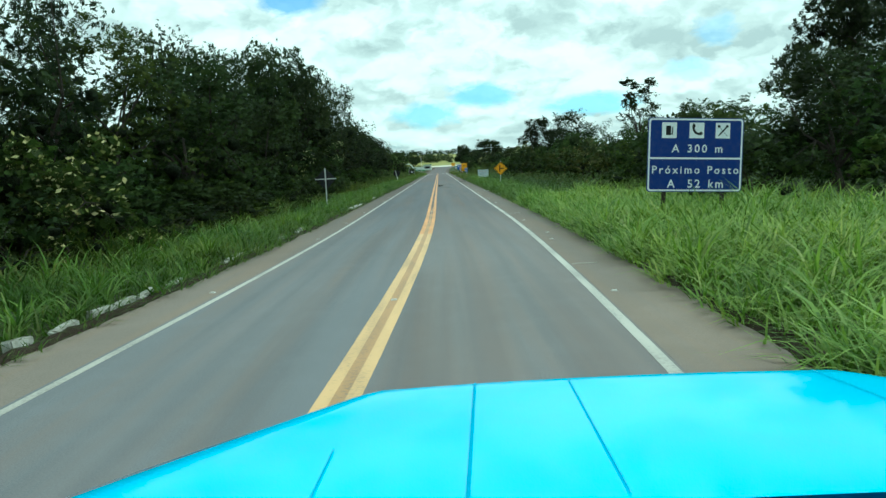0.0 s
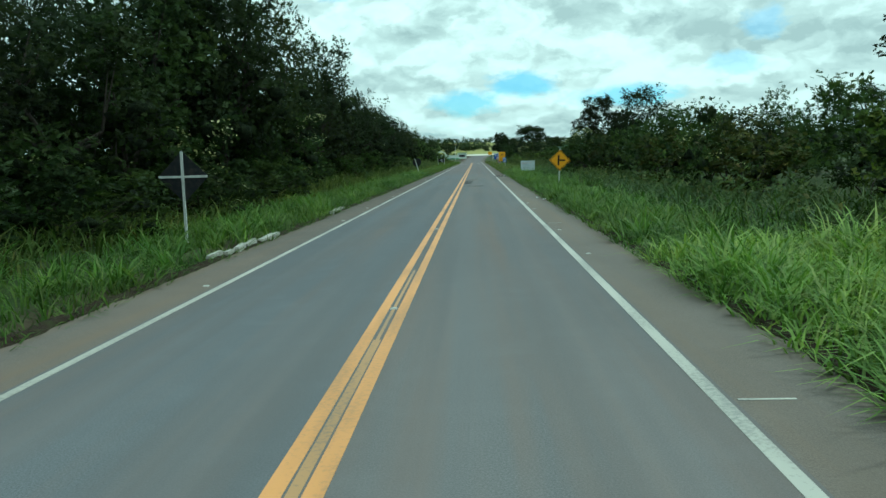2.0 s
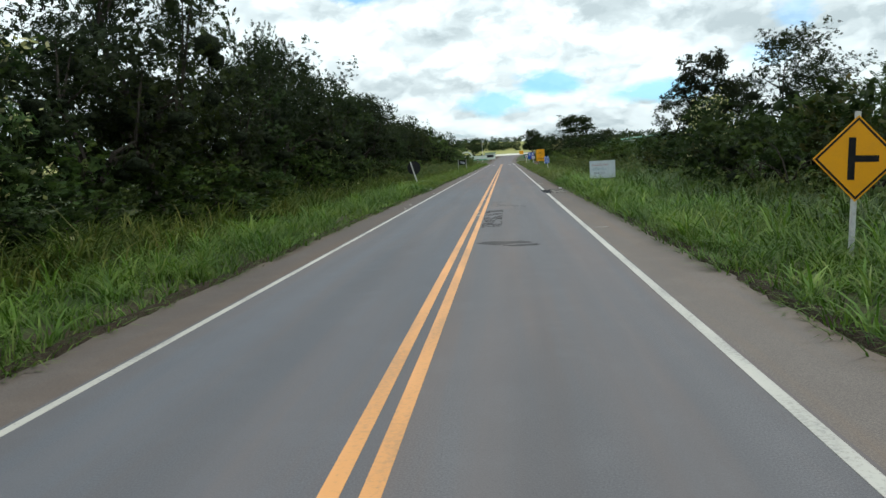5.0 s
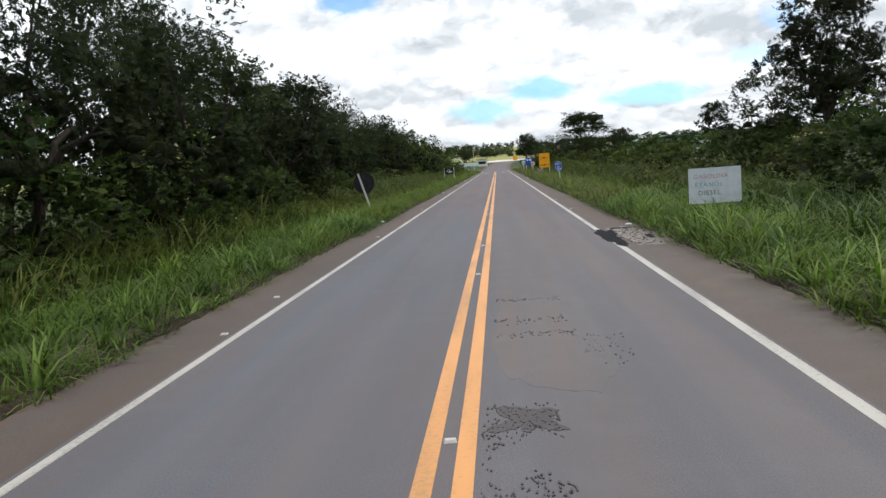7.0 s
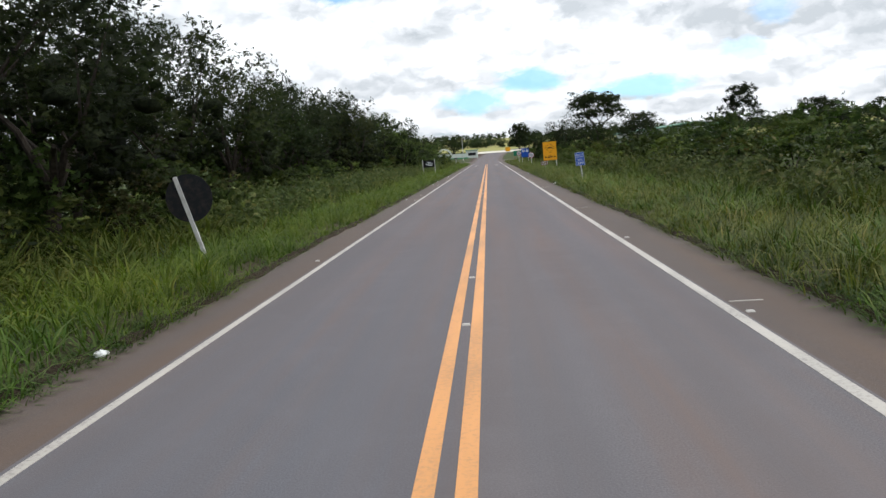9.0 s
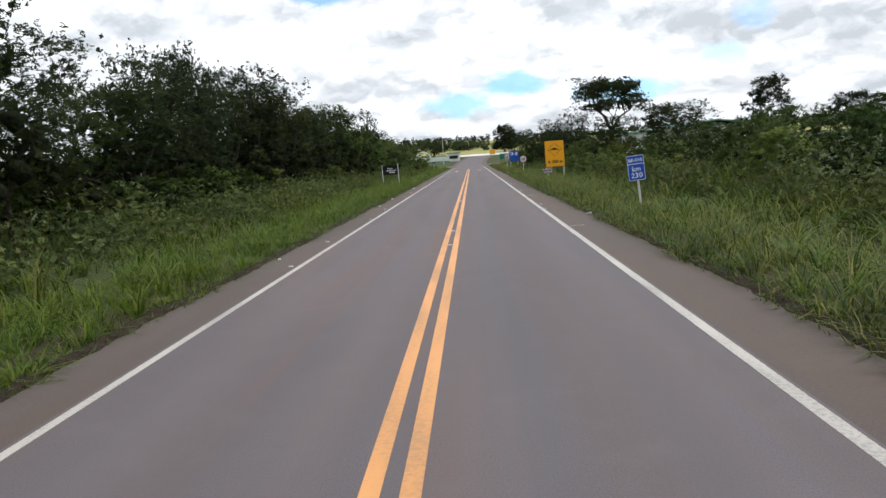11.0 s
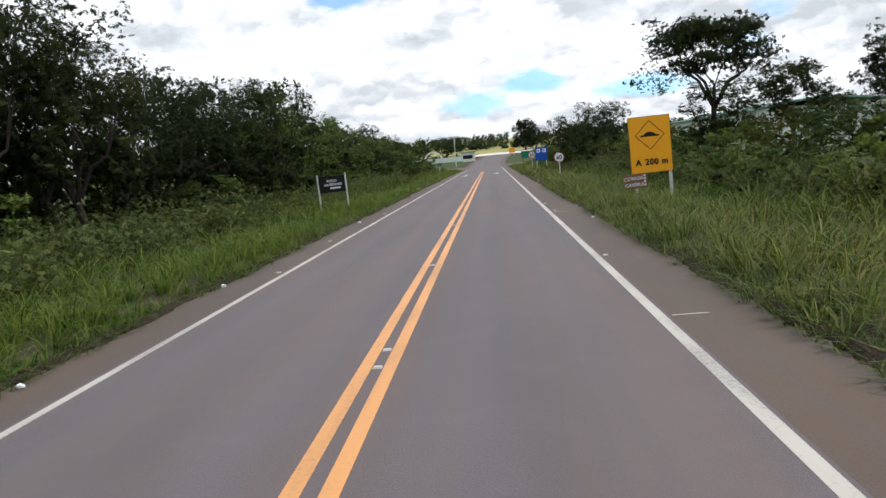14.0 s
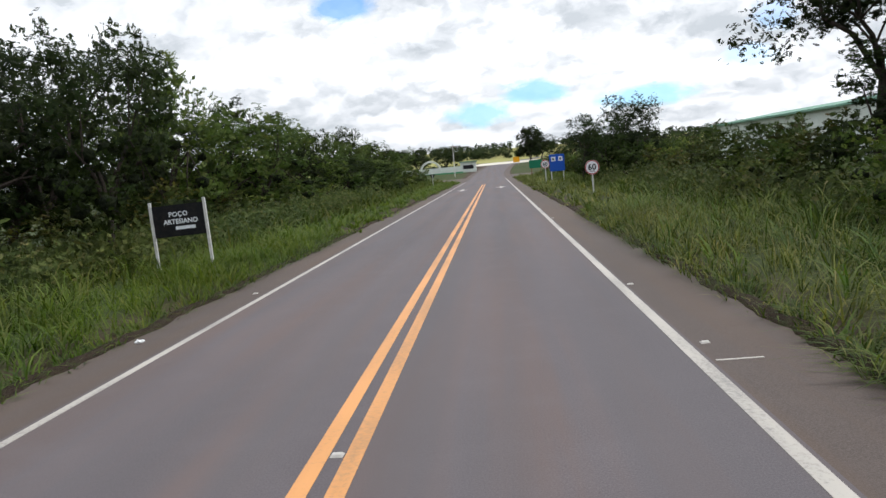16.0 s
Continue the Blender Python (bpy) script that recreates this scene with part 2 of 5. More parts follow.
def make_line(name, colour, wear, under=(0.14, 0.135, 0.13)):
    m, t, p = material(name, 0.6)
    v = position(t)
    a = noise_tex(t, v, 18, 5, 0.7)
    b = noise_tex(t, stretched(t, v, 2.0, 0.35, 1), 1.0, 3, 0.5)
    f = mth(t, "MULTIPLY", ramp(t, mth(t, "ADD", mth(t, "MULTIPLY", a, 0.6), mth(t, "MULTIPLY", b, 0.4)), [(0.50, 0.0), (0.62, 1.0)]), wear)
    c = mixc(t, ramp(t, b, [(0.35, 0.0), (0.65, 1.0)]), colour, tuple(k * 0.82 for k in colour))
    t.links.new(mixc(t, f, c, under), p.inputs["Base Color"])
    return m


WHITE_LINE = make_line("white_road_paint", (0.42, 0.385, 0.335), 0.65)
YELLOW_LINE = make_line("yellow_road_paint", (0.60, 0.275, 0.085), 0.45, (0.20, 0.14, 0.08))
PALE_YELLOW = make_line("bleached_yellow_road_paint", (0.60, 0.37, 0.165), 0.6, (0.24, 0.18, 0.11))
YELLOW_DIRT = make_line("dirty_yellow_residue", (0.40, 0.22, 0.09), 0.8, (0.16, 0.125, 0.09))
STUD = painted("pale_stud", (0.46, 0.44, 0.40), 0.5, dirt=0.4)


def make_ground():
    m, t, p = material("grassy_soil", 0.95, spec=0.1)
    v = position(t)
    a, b = noise_tex(t, v, 0.09, 5, 0.6), noise_tex(t, v, 1.7, 5, 0.65)
    c = mixc(t, ramp(t, b, [(0.35, 0.0), (0.7, 1.0)]), (0.030, 0.046, 0.014), (0.060, 0.076, 0.025))
    c = mixc(t, mth(t, "MULTIPLY", ramp(t, a, [(0.45, 0.0), (0.65, 1.0)]), 0.5), c, (0.070, 0.056, 0.032))
    sx = t.nodes.new("ShaderNodeSeparateXYZ")
    t.links.new(v, sx.inputs[0])
    bare = mth(t, "ADD", mth(t, "ABSOLUTE", sx.outputs[0]), mth(t, "MULTIPLY", mth(t, "SUBTRACT", b, 0.5), 1.2))
    bare = ramp(t, mth(t, "MULTIPLY", bare, 0.1), [(0.53, 1.0), (0.62, 0.0)])
    c = mixc(t, bare, c, (0.060, 0.043, 0.030))
    # a mown meadow begins beyond the pale paving, its sunlight mixed into the colour
    c = mixc(t, mth(t, "MULTIPLY", mth(t, "SUBTRACT", sx.outputs[1], 478.0), 0.08, clamp=True), c, (0.27, 0.26, 0.09))
    t.links.new(c, p.inputs["Base Color"])
    bump(t, p, b, 0.6, 0.1)
    return m


GROUND = make_ground()


def make_soil():
    m, t, p = material("dark_crumbled_soil", 0.97, spec=0.1)
    v = position(t)
    a, b = noise_tex(t, v, 3.0, 5, 0.65), noise_tex(t, v, 28, 4, 0.7)
    c = mixc(t, ramp(t, b, [(0.35, 0.0), (0.7, 1.0)]), (0.018, 0.013, 0.009), (0.065, 0.046, 0.031))
    c = mixc(t, ramp(t, a, [(0.52, 0.0), (0.68, 1.0)]), c, (0.050, 0.055, 0.022))
    t.links.new(c, p.inputs["Base Color"])
    bump(t, p, b, 1.0, 0.05)
    return m


SOIL = make_soil()
GRAVEL = make_asphalt("pale_loose_gravel", (0.19, 0.162, 0.140), (0.10, 0.080, 0.065), 0.7, 0.6)


def make_leaf(name, stops, translucent=0.22, rough=0.75, spec=0.06, cut=0.0, soft=0.6):
    """Leaves: a shade for every blade or leaf, and a slow drift of hue over the place."""
    m, t, p = material(name, rough, spec=spec)
    geo = t.nodes.new("ShaderNodeNewGeometry")
    c = ramp(t, geo.outputs["Random Per Island"], stops)
    drift = noise_tex(t, geo.outputs["Position"], 0.16, 3, 0.5)
    c = mixc(t, mth(t, "MULTIPLY", ramp(t, drift, [(0.38, 0.0), (0.64, 1.0)]), 0.55), c, mixc(t, 1.0, c, (1.35, 1.12, 0.80), "MULTIPLY"))
    tuft = noise_tex(t, geo.outputs["Position"], 1.3, 3, 0.6)
    c = mixc(t, 1.0, c, ramp(t, tuft, [(0.34, (0.66, 0.68, 0.70)), (0.52, (1.0, 1.0, 1.0)), (0.68, (1.30, 1.24, 1.10))]), "MULTIPLY")
    if cut:
        # no two crowns have quite the same green
        info = t.nodes.new("ShaderNodeObjectInfo")
        c = mixc(t, 1.0, c, ramp(t, info.outputs["Random"], [(0.0, (0.70, 0.64, 0.62)), (0.35, (0.85, 0.88, 0.82)), (0.7, (1.05, 1.08, 0.92)), (1.0, (1.35, 1.24, 0.90))]), "MULTIPLY")
    t.links.new(c, p.inputs["Base Color"])
    # shade each leaf partly by the form of its clump
    at = t.nodes.new("ShaderNodeAttribute")
    at.attribute_name = "form"
    vt = t.nodes.new("ShaderNodeVectorTransform")
    vt.vector_type, vt.convert_from, vt.convert_to = "VECTOR", "OBJECT", "WORLD"
    t.links.new(at.outputs["Vector"], vt.inputs[0])
    nm = t.nodes.new("ShaderNodeVectorMath")
    nm.operation = "NORMALIZE"
    t.links.new(mixc(t, soft, geo.outputs["Normal"], vt.outputs[0]), nm.inputs[0])
    t.links.new(nm.outputs[0], p.inputs["Normal"])
    tr = t.nodes.new("ShaderNodeBsdfTranslucent")
    t.links.new(mixc(t, 1.0, c, (1.1, 1.35, 0.6), "MULTIPLY"), tr.inputs[0])
    ms = t.nodes.new("ShaderNodeMixShader")
    ms.inputs[0].default_value = translucent
    t.links.new(p.outputs[0], ms.inputs[1])
    t.links.new(tr.outputs[0], ms.inputs[2])
    out = ms.outputs[0]
    if cut:
        # the spray is broken into leaflets with gaps between them
        hole = noise_tex(t, local(t), cut, 1.0, 0.5)
        solid = mth(t, "GREATER_THAN", hole, 0.44)
        clear_bsdf = t.nodes.new("ShaderNodeBsdfTransparent")
        mx = t.nodes.new("ShaderNodeMixShader")
        t.links.new(solid, mx.inputs[0])
        t.links.new(clear_bsdf.outputs[0], mx.inputs[1])
        t.links.new(out, mx.inputs[2])
        out = mx.outputs[0]
    t.links.new(out, t.nodes["Material Output"].inputs["Surface"])
    return m


GRASS = make_leaf("verge_grass", [(0.0, (0.0318, 0.0618, 0.0100)), (0.4, (0.0689, 0.1207, 0.0210)), (0.8, (0.1060, 0.1590, 0.0375)), (1.0, (0.1154, 0.1394, 0.0466))], 0.30, 0.6, 0.08, soft=0.7)
GRASS_FRESH = make_leaf("fresh_verge_grass", [(0.0, (0.0356, 0.0637, 0.0085)), (0.4, (0.0772, 0.1244, 0.0178)), (0.8, (0.1188, 0.1639, 0.0319)), (1.0, (0.1293, 0.1437, 0.0396))], 0.30, 0.6, 0.08, soft=0.75)
GRASS_MID = make_leaf("olive_verge_grass", [(0.0, (0.036, 0.050, 0.012)), (0.4, (0.078, 0.104, 0.022)), (0.8, (0.135, 0.150, 0.038)), (1.0, (0.215, 0.195, 0.075))], 0.30, 0.6, 0.10, soft=0.65)
GRASS_TUFT = make_leaf("arching_grass_leaves", [(0.0, (0.0430, 0.0835, 0.0135)), (0.4, (0.0930, 0.1630, 0.0284)), (0.8, (0.1431, 0.2146, 0.0507)), (1.0, (0.1558, 0.1882, 0.0628))], 0.30, 0.6, 0.12, soft=0.5)
# lush growth at the start, lightened in colour for the sun on it
GRASS_LUSH_LIT = make_leaf("sunlit_lush_grass", [(0.0, (0.0725, 0.1259, 0.0197)), (0.4, (0.1535, 0.2424, 0.0455)), (0.8, (0.2303, 0.3123, 0.0796)), (1.0, (0.2364, 0.2759, 0.0942))], 0.30, 0.6, 0.14, soft=0.45)
GRASS_DRY = make_leaf("dry_drooping_grass", [(0.0, (0.050, 0.042, 0.022)), (0.5, (0.085, 0.076, 0.034)), (0.85, (0.110, 0.115, 0.045)), (1.0, (0.1122, 0.1036, 0.0465))], 0.25, 0.7, 0.1)
GRASS_DULL = make_leaf("dull_grass", [(0.0, (0.0245, 0.0454, 0.0099)), (0.4, (0.0513, 0.0855, 0.0187)), (0.8, (0.0788, 0.1134, 0.0303)), (1.0, (0.0924, 0.1055, 0.0376))], 0.28, 0.6, 0.12)
SCRUB = make_leaf("tall_scrub_grass", [(0.0, (0.0332, 0.0512, 0.0115)), (0.5, (0.0681, 0.0959, 0.0215)), (0.85, (0.1029, 0.1206, 0.0344)), (1.0, (0.1045, 0.1009, 0.0333))], 0.25)
LEAF_DARK = make_leaf("dark_tree_leaves", [(0.0, (0.0175, 0.0249, 0.0122)), (0.5, (0.0236, 0.0336, 0.0155)), (0.85, (0.0283, 0.0395, 0.0175)), (1.0, (0.0330, 0.0414, 0.0194))], 0.16, cut=15.0, soft=0.88)
LEAF_MID = make_leaf("tree_leaves", [(0.0, (0.0216, 0.0340, 0.0129)), (0.5, (0.0299, 0.0465, 0.0166)), (0.85, (0.0359, 0.0534, 0.0189)), (1.0, (0.0414, 0.0552, 0.0212))], 0.18, cut=15.0, soft=0.88)
LEAF_BUSH = make_leaf("shrub_leaves", [(0.0, (0.0215, 0.0377, 0.0113)), (0.5, (0.0327, 0.0546, 0.0168)), (0.85, (0.0455, 0.0678, 0.0218)), (1.0, (0.0593, 0.0727, 0.0284))], cut=14.0, soft=0.86)
LEAF_RUST = make_leaf("reddish_shrub_leaves", [(0.0, (0.0278, 0.0365, 0.0126)), (0.5, (0.0422, 0.0517, 0.0177)), (0.85, (0.0602, 0.0618, 0.0236)), (1.0, (0.0962, 0.0786, 0.0362))], cut=12.0, soft=0.78)
LEAF_WEED = make_leaf("grey_olive_weeds", [(0.0, (0.0479, 0.0672, 0.0254)), (0.5, (0.0801, 0.1083, 0.0388)), (0.85, (0.1088, 0.1326, 0.0507)), (1.0, (0.1480, 0.1400, 0.0634))], cut=18.0, soft=0.75)
LEAF_PALE = make_leaf("pale_green_leaves", [(0.0, (0.0526, 0.0814, 0.0245)), (0.5, (0.0743, 0.1120, 0.0332)), (0.85, (0.0987, 0.1342, 0.0423)), (1.0, (0.1312, 0.1481, 0.0559))], cut=11.0, soft=0.78)
BLOSSOM = make_leaf("cream_blossom", [(0.0, (0.30, 0.30, 0.14)), (0.6, (0.45, 0.42, 0.22)), (1.0, (0.60, 0.56, 0.36))])


def make_bark():
    m, t, p = material("bark", 0.95, spec=0.1)
    v = local(t)
    n = noise_tex(t, stretched(t, v, 6, 6, 1.2), 2.0, 6, 0.7)
    t.links.new(ramp(t, n, [(0.3, (0.020, 0.016, 0.013)), (0.7, (0.070, 0.057, 0.045))]), p.inputs["Base Color"])
    bump(t, p, n, 0.8, 0.05)
    return m


BARK = make_bark()


# near-black green that puts the shade inside crowns into the colour
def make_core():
    m, t, p = material("dark_crown_filler", 0.95, spec=0.05)
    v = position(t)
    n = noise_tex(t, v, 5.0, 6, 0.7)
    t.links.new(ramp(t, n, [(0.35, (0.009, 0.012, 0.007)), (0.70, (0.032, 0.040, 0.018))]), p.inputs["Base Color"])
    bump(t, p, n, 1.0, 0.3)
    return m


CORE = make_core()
SIGN_BLUE = painted("blue_sign_sheet", (0.008, 0.030, 0.175), 0.42, dirt=0.12)
SIGN_BLUE_LIGHT = painted("bright_blue_sign_sheet", (0.016, 0.085, 0.42), 0.42, dirt=0.10)
SIGN_WHITE = painted("white_sign_sheet", (0.74, 0.76, 0.78), 0.45, dirt=0.15)
SIGN_YELLOW = painted("yellow_sign_sheet", (0.80, 0.36, 0.012), 0.42, dirt=0.10)
SIGN_BLACK = painted("black_sign_sheet", (0.010, 0.010, 0.012), 0.5, dirt=0.1)
SIGN_RED = painted("red_sign_sheet", (0.36, 0.018, 0.02), 0.45, dirt=0.1)
SIGN_GREEN = painted("green_sign_sheet", (0.012, 0.16, 0.085), 0.45, dirt=0.1)
PLATE_BACK = painted("dark_plate_back", (0.014, 0.015, 0.018), 0.6, dirt=0.2)
POST_WHITE = painted("weathered_white_post", (0.60, 0.59, 0.56), 0.75, dirt=0.45, scale=9)
BOARD_WHITE = painted("faded_white_board", (0.60, 0.64, 0.66), 0.8, dirt=0.35, dirt_colour=(0.26, 0.26, 0.24), scale=3.5)
FADED_RED = painted("faded_red_paint", (0.42, 0.20, 0.20), 0.8, dirt=0.5, dirt_colour=(0.5, 0.5, 0.5), scale=10)
FADED_TEAL = painted("faded_teal_paint", (0.14, 0.30, 0.36), 0.8, dirt=0.45, dirt_colour=(0.45, 0.5, 0.5), scale=10)
FADED_DARK = painted("faded_dark_paint", (0.10, 0.11, 0.12), 0.8, dirt=0.4, dirt_colour=(0.4, 0.42, 0.42), scale=10)
WOOD_BROWN = painted("weathered_brown_board", (0.19, 0.095, 0.055), 0.9, dirt=0.4, scale=8)
WALL_WHITE = painted("whitewashed_wall", (0.62, 0.66, 0.60), 0.9, dirt=0.2, scale=0.6)
WALL_GREEN = painted("green_painted_wall", (0.10, 0.30, 0.16), 0.85, dirt=0.2, scale=0.6)
ROOF_GREEN = painted("green_sheet_roof", (0.16, 0.30, 0.22), 0.6, dirt=0.2, scale=0.4)
KERB = painted("flaking_whitewash_concrete", (0.43, 0.41, 0.36), 0.95, dirt=0.75, dirt_colour=(0.13, 0.11, 0.08), scale=7)
PAPER = painted("white_litter", (0.72, 0.72, 0.70), 0.7, dirt=0.1)
TYRE = painted("tyre_rubber", (0.02, 0.02, 0.02), 0.9)
CHROME = painted("grey_steel", (0.35, 0.36, 0.37), 0.35, 0.8)


def make_car_paint():
    m, t, p = material("sky_blue_truck_paint", 0.25, spec=0.25)
    v = local(t)
    n = noise_tex(t, v, 3.0, 5, 0.6)
    t.links.new(mixc(t, ramp(t, n, [(0.3, 0.0), (0.7, 1.0)]), (0.0, 0.47, 0.78), (0.0, 0.52, 0.84)), p.inputs["Base Color"])
    p.inputs["Coat Weight"].default_value = 0.45
    p.inputs["Coat Roughness"].default_value = 0.04
    bump(t, p, noise_tex(t, v, 2.2, 2), 0.05, 0.02)
    return m


TRUCK_PAINT = make_car_paint()
SEAM = painted("dark_blue_seam", (0.0, 0.29, 0.50), 0.5, dirt=0.05)

# ---------------------------------------------------------------- building helpers


def mesh_object(name, verts, faces, mat, parent=None, label=""):
    me = bpy.data.meshes.new(name)
    me.from_pydata([tuple(v) for v in verts], [], faces)
    me.materials.append(mat)
    ob = new(name, me)
    ob.parent = parent
    if label:
        ob["label"] = label
    return ob


def mesh_arrays(name, verts, quads, mat, tris=None, form=None):
    """A mesh from arrays of places and of corners, for what has very many small faces."""
    me = bpy.data.meshes.new(name)
    nq, nt = len(quads), 0 if tris is None else len(tris)
    me.vertices.add(len(verts))
    me.vertices.foreach_set("co", np.ascontiguousarray(verts, dtype=np.float32).ravel())
    loops = quads.ravel() if nt == 0 else np.concatenate([quads.ravel(), tris.ravel()])
    me.loops.add(len(loops))
    me.loops.foreach_set("vertex_index", loops.astype(np.int32))
    me.polygons.add(nq + nt)
    starts = np.concatenate([np.arange(nq) * 4, nq * 4 + np.arange(nt) * 3]).astype(np.int32)
    me.polygons.foreach_set("loop_start", starts)
    me.update(calc_edges=True)
    me.validate()
    me.materials.append(mat)
    if form is not None:
        at = me.attributes.new("form", "FLOAT_VECTOR", "POINT")
        at.data.foreach_set("vector", np.ascontiguousarray(form, dtype=np.float32).ravel())
    return me


def part(name, bm, mat, parent, label=""):
    me = bpy.data.meshes.new(name)
    bmesh.ops.recalc_face_normals(bm, faces=bm.faces)
    bm.to_mesh(me)
    bm.free()
    me.materials.append(mat)
    ob = new(name, me)
    ob.parent = parent
    if label:
        ob["label"] = label
    return ob


def thing(name, m, label, category, group="", kind=""):
    ob = new(name)
    ob.matrix_basis = m
    return tagged(ob, label, category, group, kind)


def box(bm, x0, x1, y0, y1, z0, z1, bevel=0.0):
    r = bmesh.ops.create_cube(bm, size=1.0, matrix=Matrix.LocRotScale(((x0 + x1) / 2, (y0 + y1) / 2, (z0 + z1) / 2), None, (x1 - x0, y1 - y0, z1 - z0)))
    if bevel:
        edges = list({e for v in r["verts"] for e in v.link_edges})
        bmesh.ops.bevel(bm, geom=edges, offset=bevel, segments=2, affect="EDGES")
    return bm


def outline_plate(bm, pts, y0, y1):
    """A plate standing in the x-z plane: its outline, and where its front and back lie."""
    a = [bm.verts.new((x, y0, z)) for x, z in pts]
    b = [bm.verts.new((x, y1, z)) for x, z in pts]
    bm.faces.new(a)
    bm.faces.new(b[::-1])
    for i in range(len(pts)):
        j = (i + 1) % len(pts)
        bm.faces.new((a[i], b[i], b[j], a[j]))
    return bm


def rounded(w, h, r, cx=0.0, cz=0.0, n=5):
    pts = []
    for sx, sz, a0 in ((1, 1, 0), (-1, 1, 90), (-1, -1, 180), (1, -1, 270)):
        for i in range(n + 1):
            a = radians(a0 + 90 * i / n)
            pts.append((cx + sx * (w / 2 - r) + r * math.cos(a), cz + sz * (h / 2 - r) + r * math.sin(a)))
    return pts


def circle(r, cx=0.0, cz=0.0, n=32):
    return [(cx + r * math.cos(2 * math.pi * i / n), cz + r * math.sin(2 * math.pi * i / n)) for i in range(n)]


def ring(bm, outer, inner, y0, y1):
    """A frame between two outlines of as many corners."""
    n = len(outer)
    rows = [[bm.verts.new((x, y, z)) for x, z in pts] for y, pts in ((y0, outer), (y0, inner), (y1, inner), (y1, outer))]
    for i in range(n):
        j = (i + 1) % n
        for a, b in ((0, 1), (1, 2), (2, 3), (3, 0)):
            bm.faces.new((rows[a][i], rows[a][j], rows[b][j], rows[b][i]))
    return bm


def lettering(name, words, size, mat, parent, x, z, y=-0.006, bold=0.0, spacing=1.0):
    """Painted words, each a part of its own, centred together on (x, z)."""
    made, runs = [], words.split(" ")
    for w in runs:
        if not w:
            made.append(None)
            continue
        cu = bpy.data.curves.new(name, "FONT")
        cu.body, cu.size, cu.align_x, cu.align_y = w, size, "LEFT", "BOTTOM_BASELINE"
        cu.extrude, cu.offset, cu.space_character, cu.resolution_u = 0.001, bold, spacing, 3
        tmp = bpy.data.objects.new(name, cu)
        scene.collection.objects.link(tmp)
        me = bpy.data.meshes.new_from_object(tmp.evaluated_get(bpy.context.evaluated_depsgraph_get()))
        bpy.data.objects.remove(tmp)
        me.materials.clear()
        me.materials.append(mat)
        xs = [v.co.x for v in me.vertices]
        made.append((me, min(xs), max(xs)))
    blank = size * 0.38
    total = sum(m[2] - m[1] for m in made if m) + blank * (len(made) - 1)
    at = x - total / 2
    for m in made:
        if m:
            m[0].transform(Matrix.Translation((at - m[1], y, z - size * 0.36)) @ Matrix.Rotation(radians(90), 4, "X"))
            ob = new(name, m[0])
            ob.parent = parent
            at += m[2] - m[1]
        at += blank


def post(parent, x, y, z0, z1, w=0.09, mat=None, name="post"):
    return part(name, box(bmesh.new(), x - w / 2, x + w / 2, y, y + w, z0, z1, 0.008), mat or POST_WHITE, parent)


# ---------------------------------------------------------------- ground and road


def ease(a, b, v):
    t = min(1.0, max(0.0, (v - a) / (b - a)))
    return t * t * (3 - 2 * t)


def road_z(y):
    return 3.9 * ease(325, 500, y) + 7.0 * ease(480, 800, y)


def road_x(y):
    """The middle of the road: a slow bend before the start, straight, and a bend on the far rise."""
    return 0.00055 * max(0.0, y - 345) ** 2 - 0.00072 * max(0.0, 20.0 - y) ** 2


def ground_z(x, y):
    side = abs(x - road_x(y))
    z = road_z(y) - 0.10
    z += 0.55 * ease(8, 22, side) * (noise.noise((x * 0.05, y * 0.05, 0.3)) + 0.45)
    z += 0.20 * ease(4.9, 5.7, side) * (1 - ease(308, 321, y)) * (0.8 + 0.5 * noise.noise((x * 0.4, y * 0.35, 6.0)))
    far = math.hypot(x, y - 100)
    z += (7.0 + 6.0 * noise.noise((x * 0.004, y * 0.004, 2.0))) * ease(430, 900, far)
    return z


def make_terrain():
    def steps(fine0, fine1, d, far):
        out, v, s = [], fine1, d
        while v < far:
            s *= 1.22
            v += s
            out.append(v)
        lo, v, s = [], fine0, d
        while v > -far:
            s *= 1.22
            v -= s
            lo.append(v)
        mid = list(np.arange(fine0, fine1 + 0.01, d))
        return sorted(lo) + mid + out

    xs, ys = steps(-40, 40, 2.5, 2600), steps(-60, 560, 2, 2600)
    xs = sorted(set(xs) | {sg * v for sg in (-1, 1) for v in (4.3, 4.7, 4.9, 5.1, 5.3, 5.5, 5.8, 6.3, 7.0, 8.5, 9.2)})
    verts = [(x, y, ground_z(x, y)) for y in ys for x in xs]
    n = len(xs)
    faces = [(j * n + i, j * n + i + 1, (j + 1) * n + i + 1, (j + 1) * n + i) for j in range(len(ys) - 1) for i in range(n - 1)]
    ob = mesh_object("ground", verts, faces, GROUND)
    for p in ob.data.polygons:
        p.use_smooth = True
    return tagged(ob, "grass-covered roadside soil reaching to the horizon", "ground", kind="structure")


make_terrain()


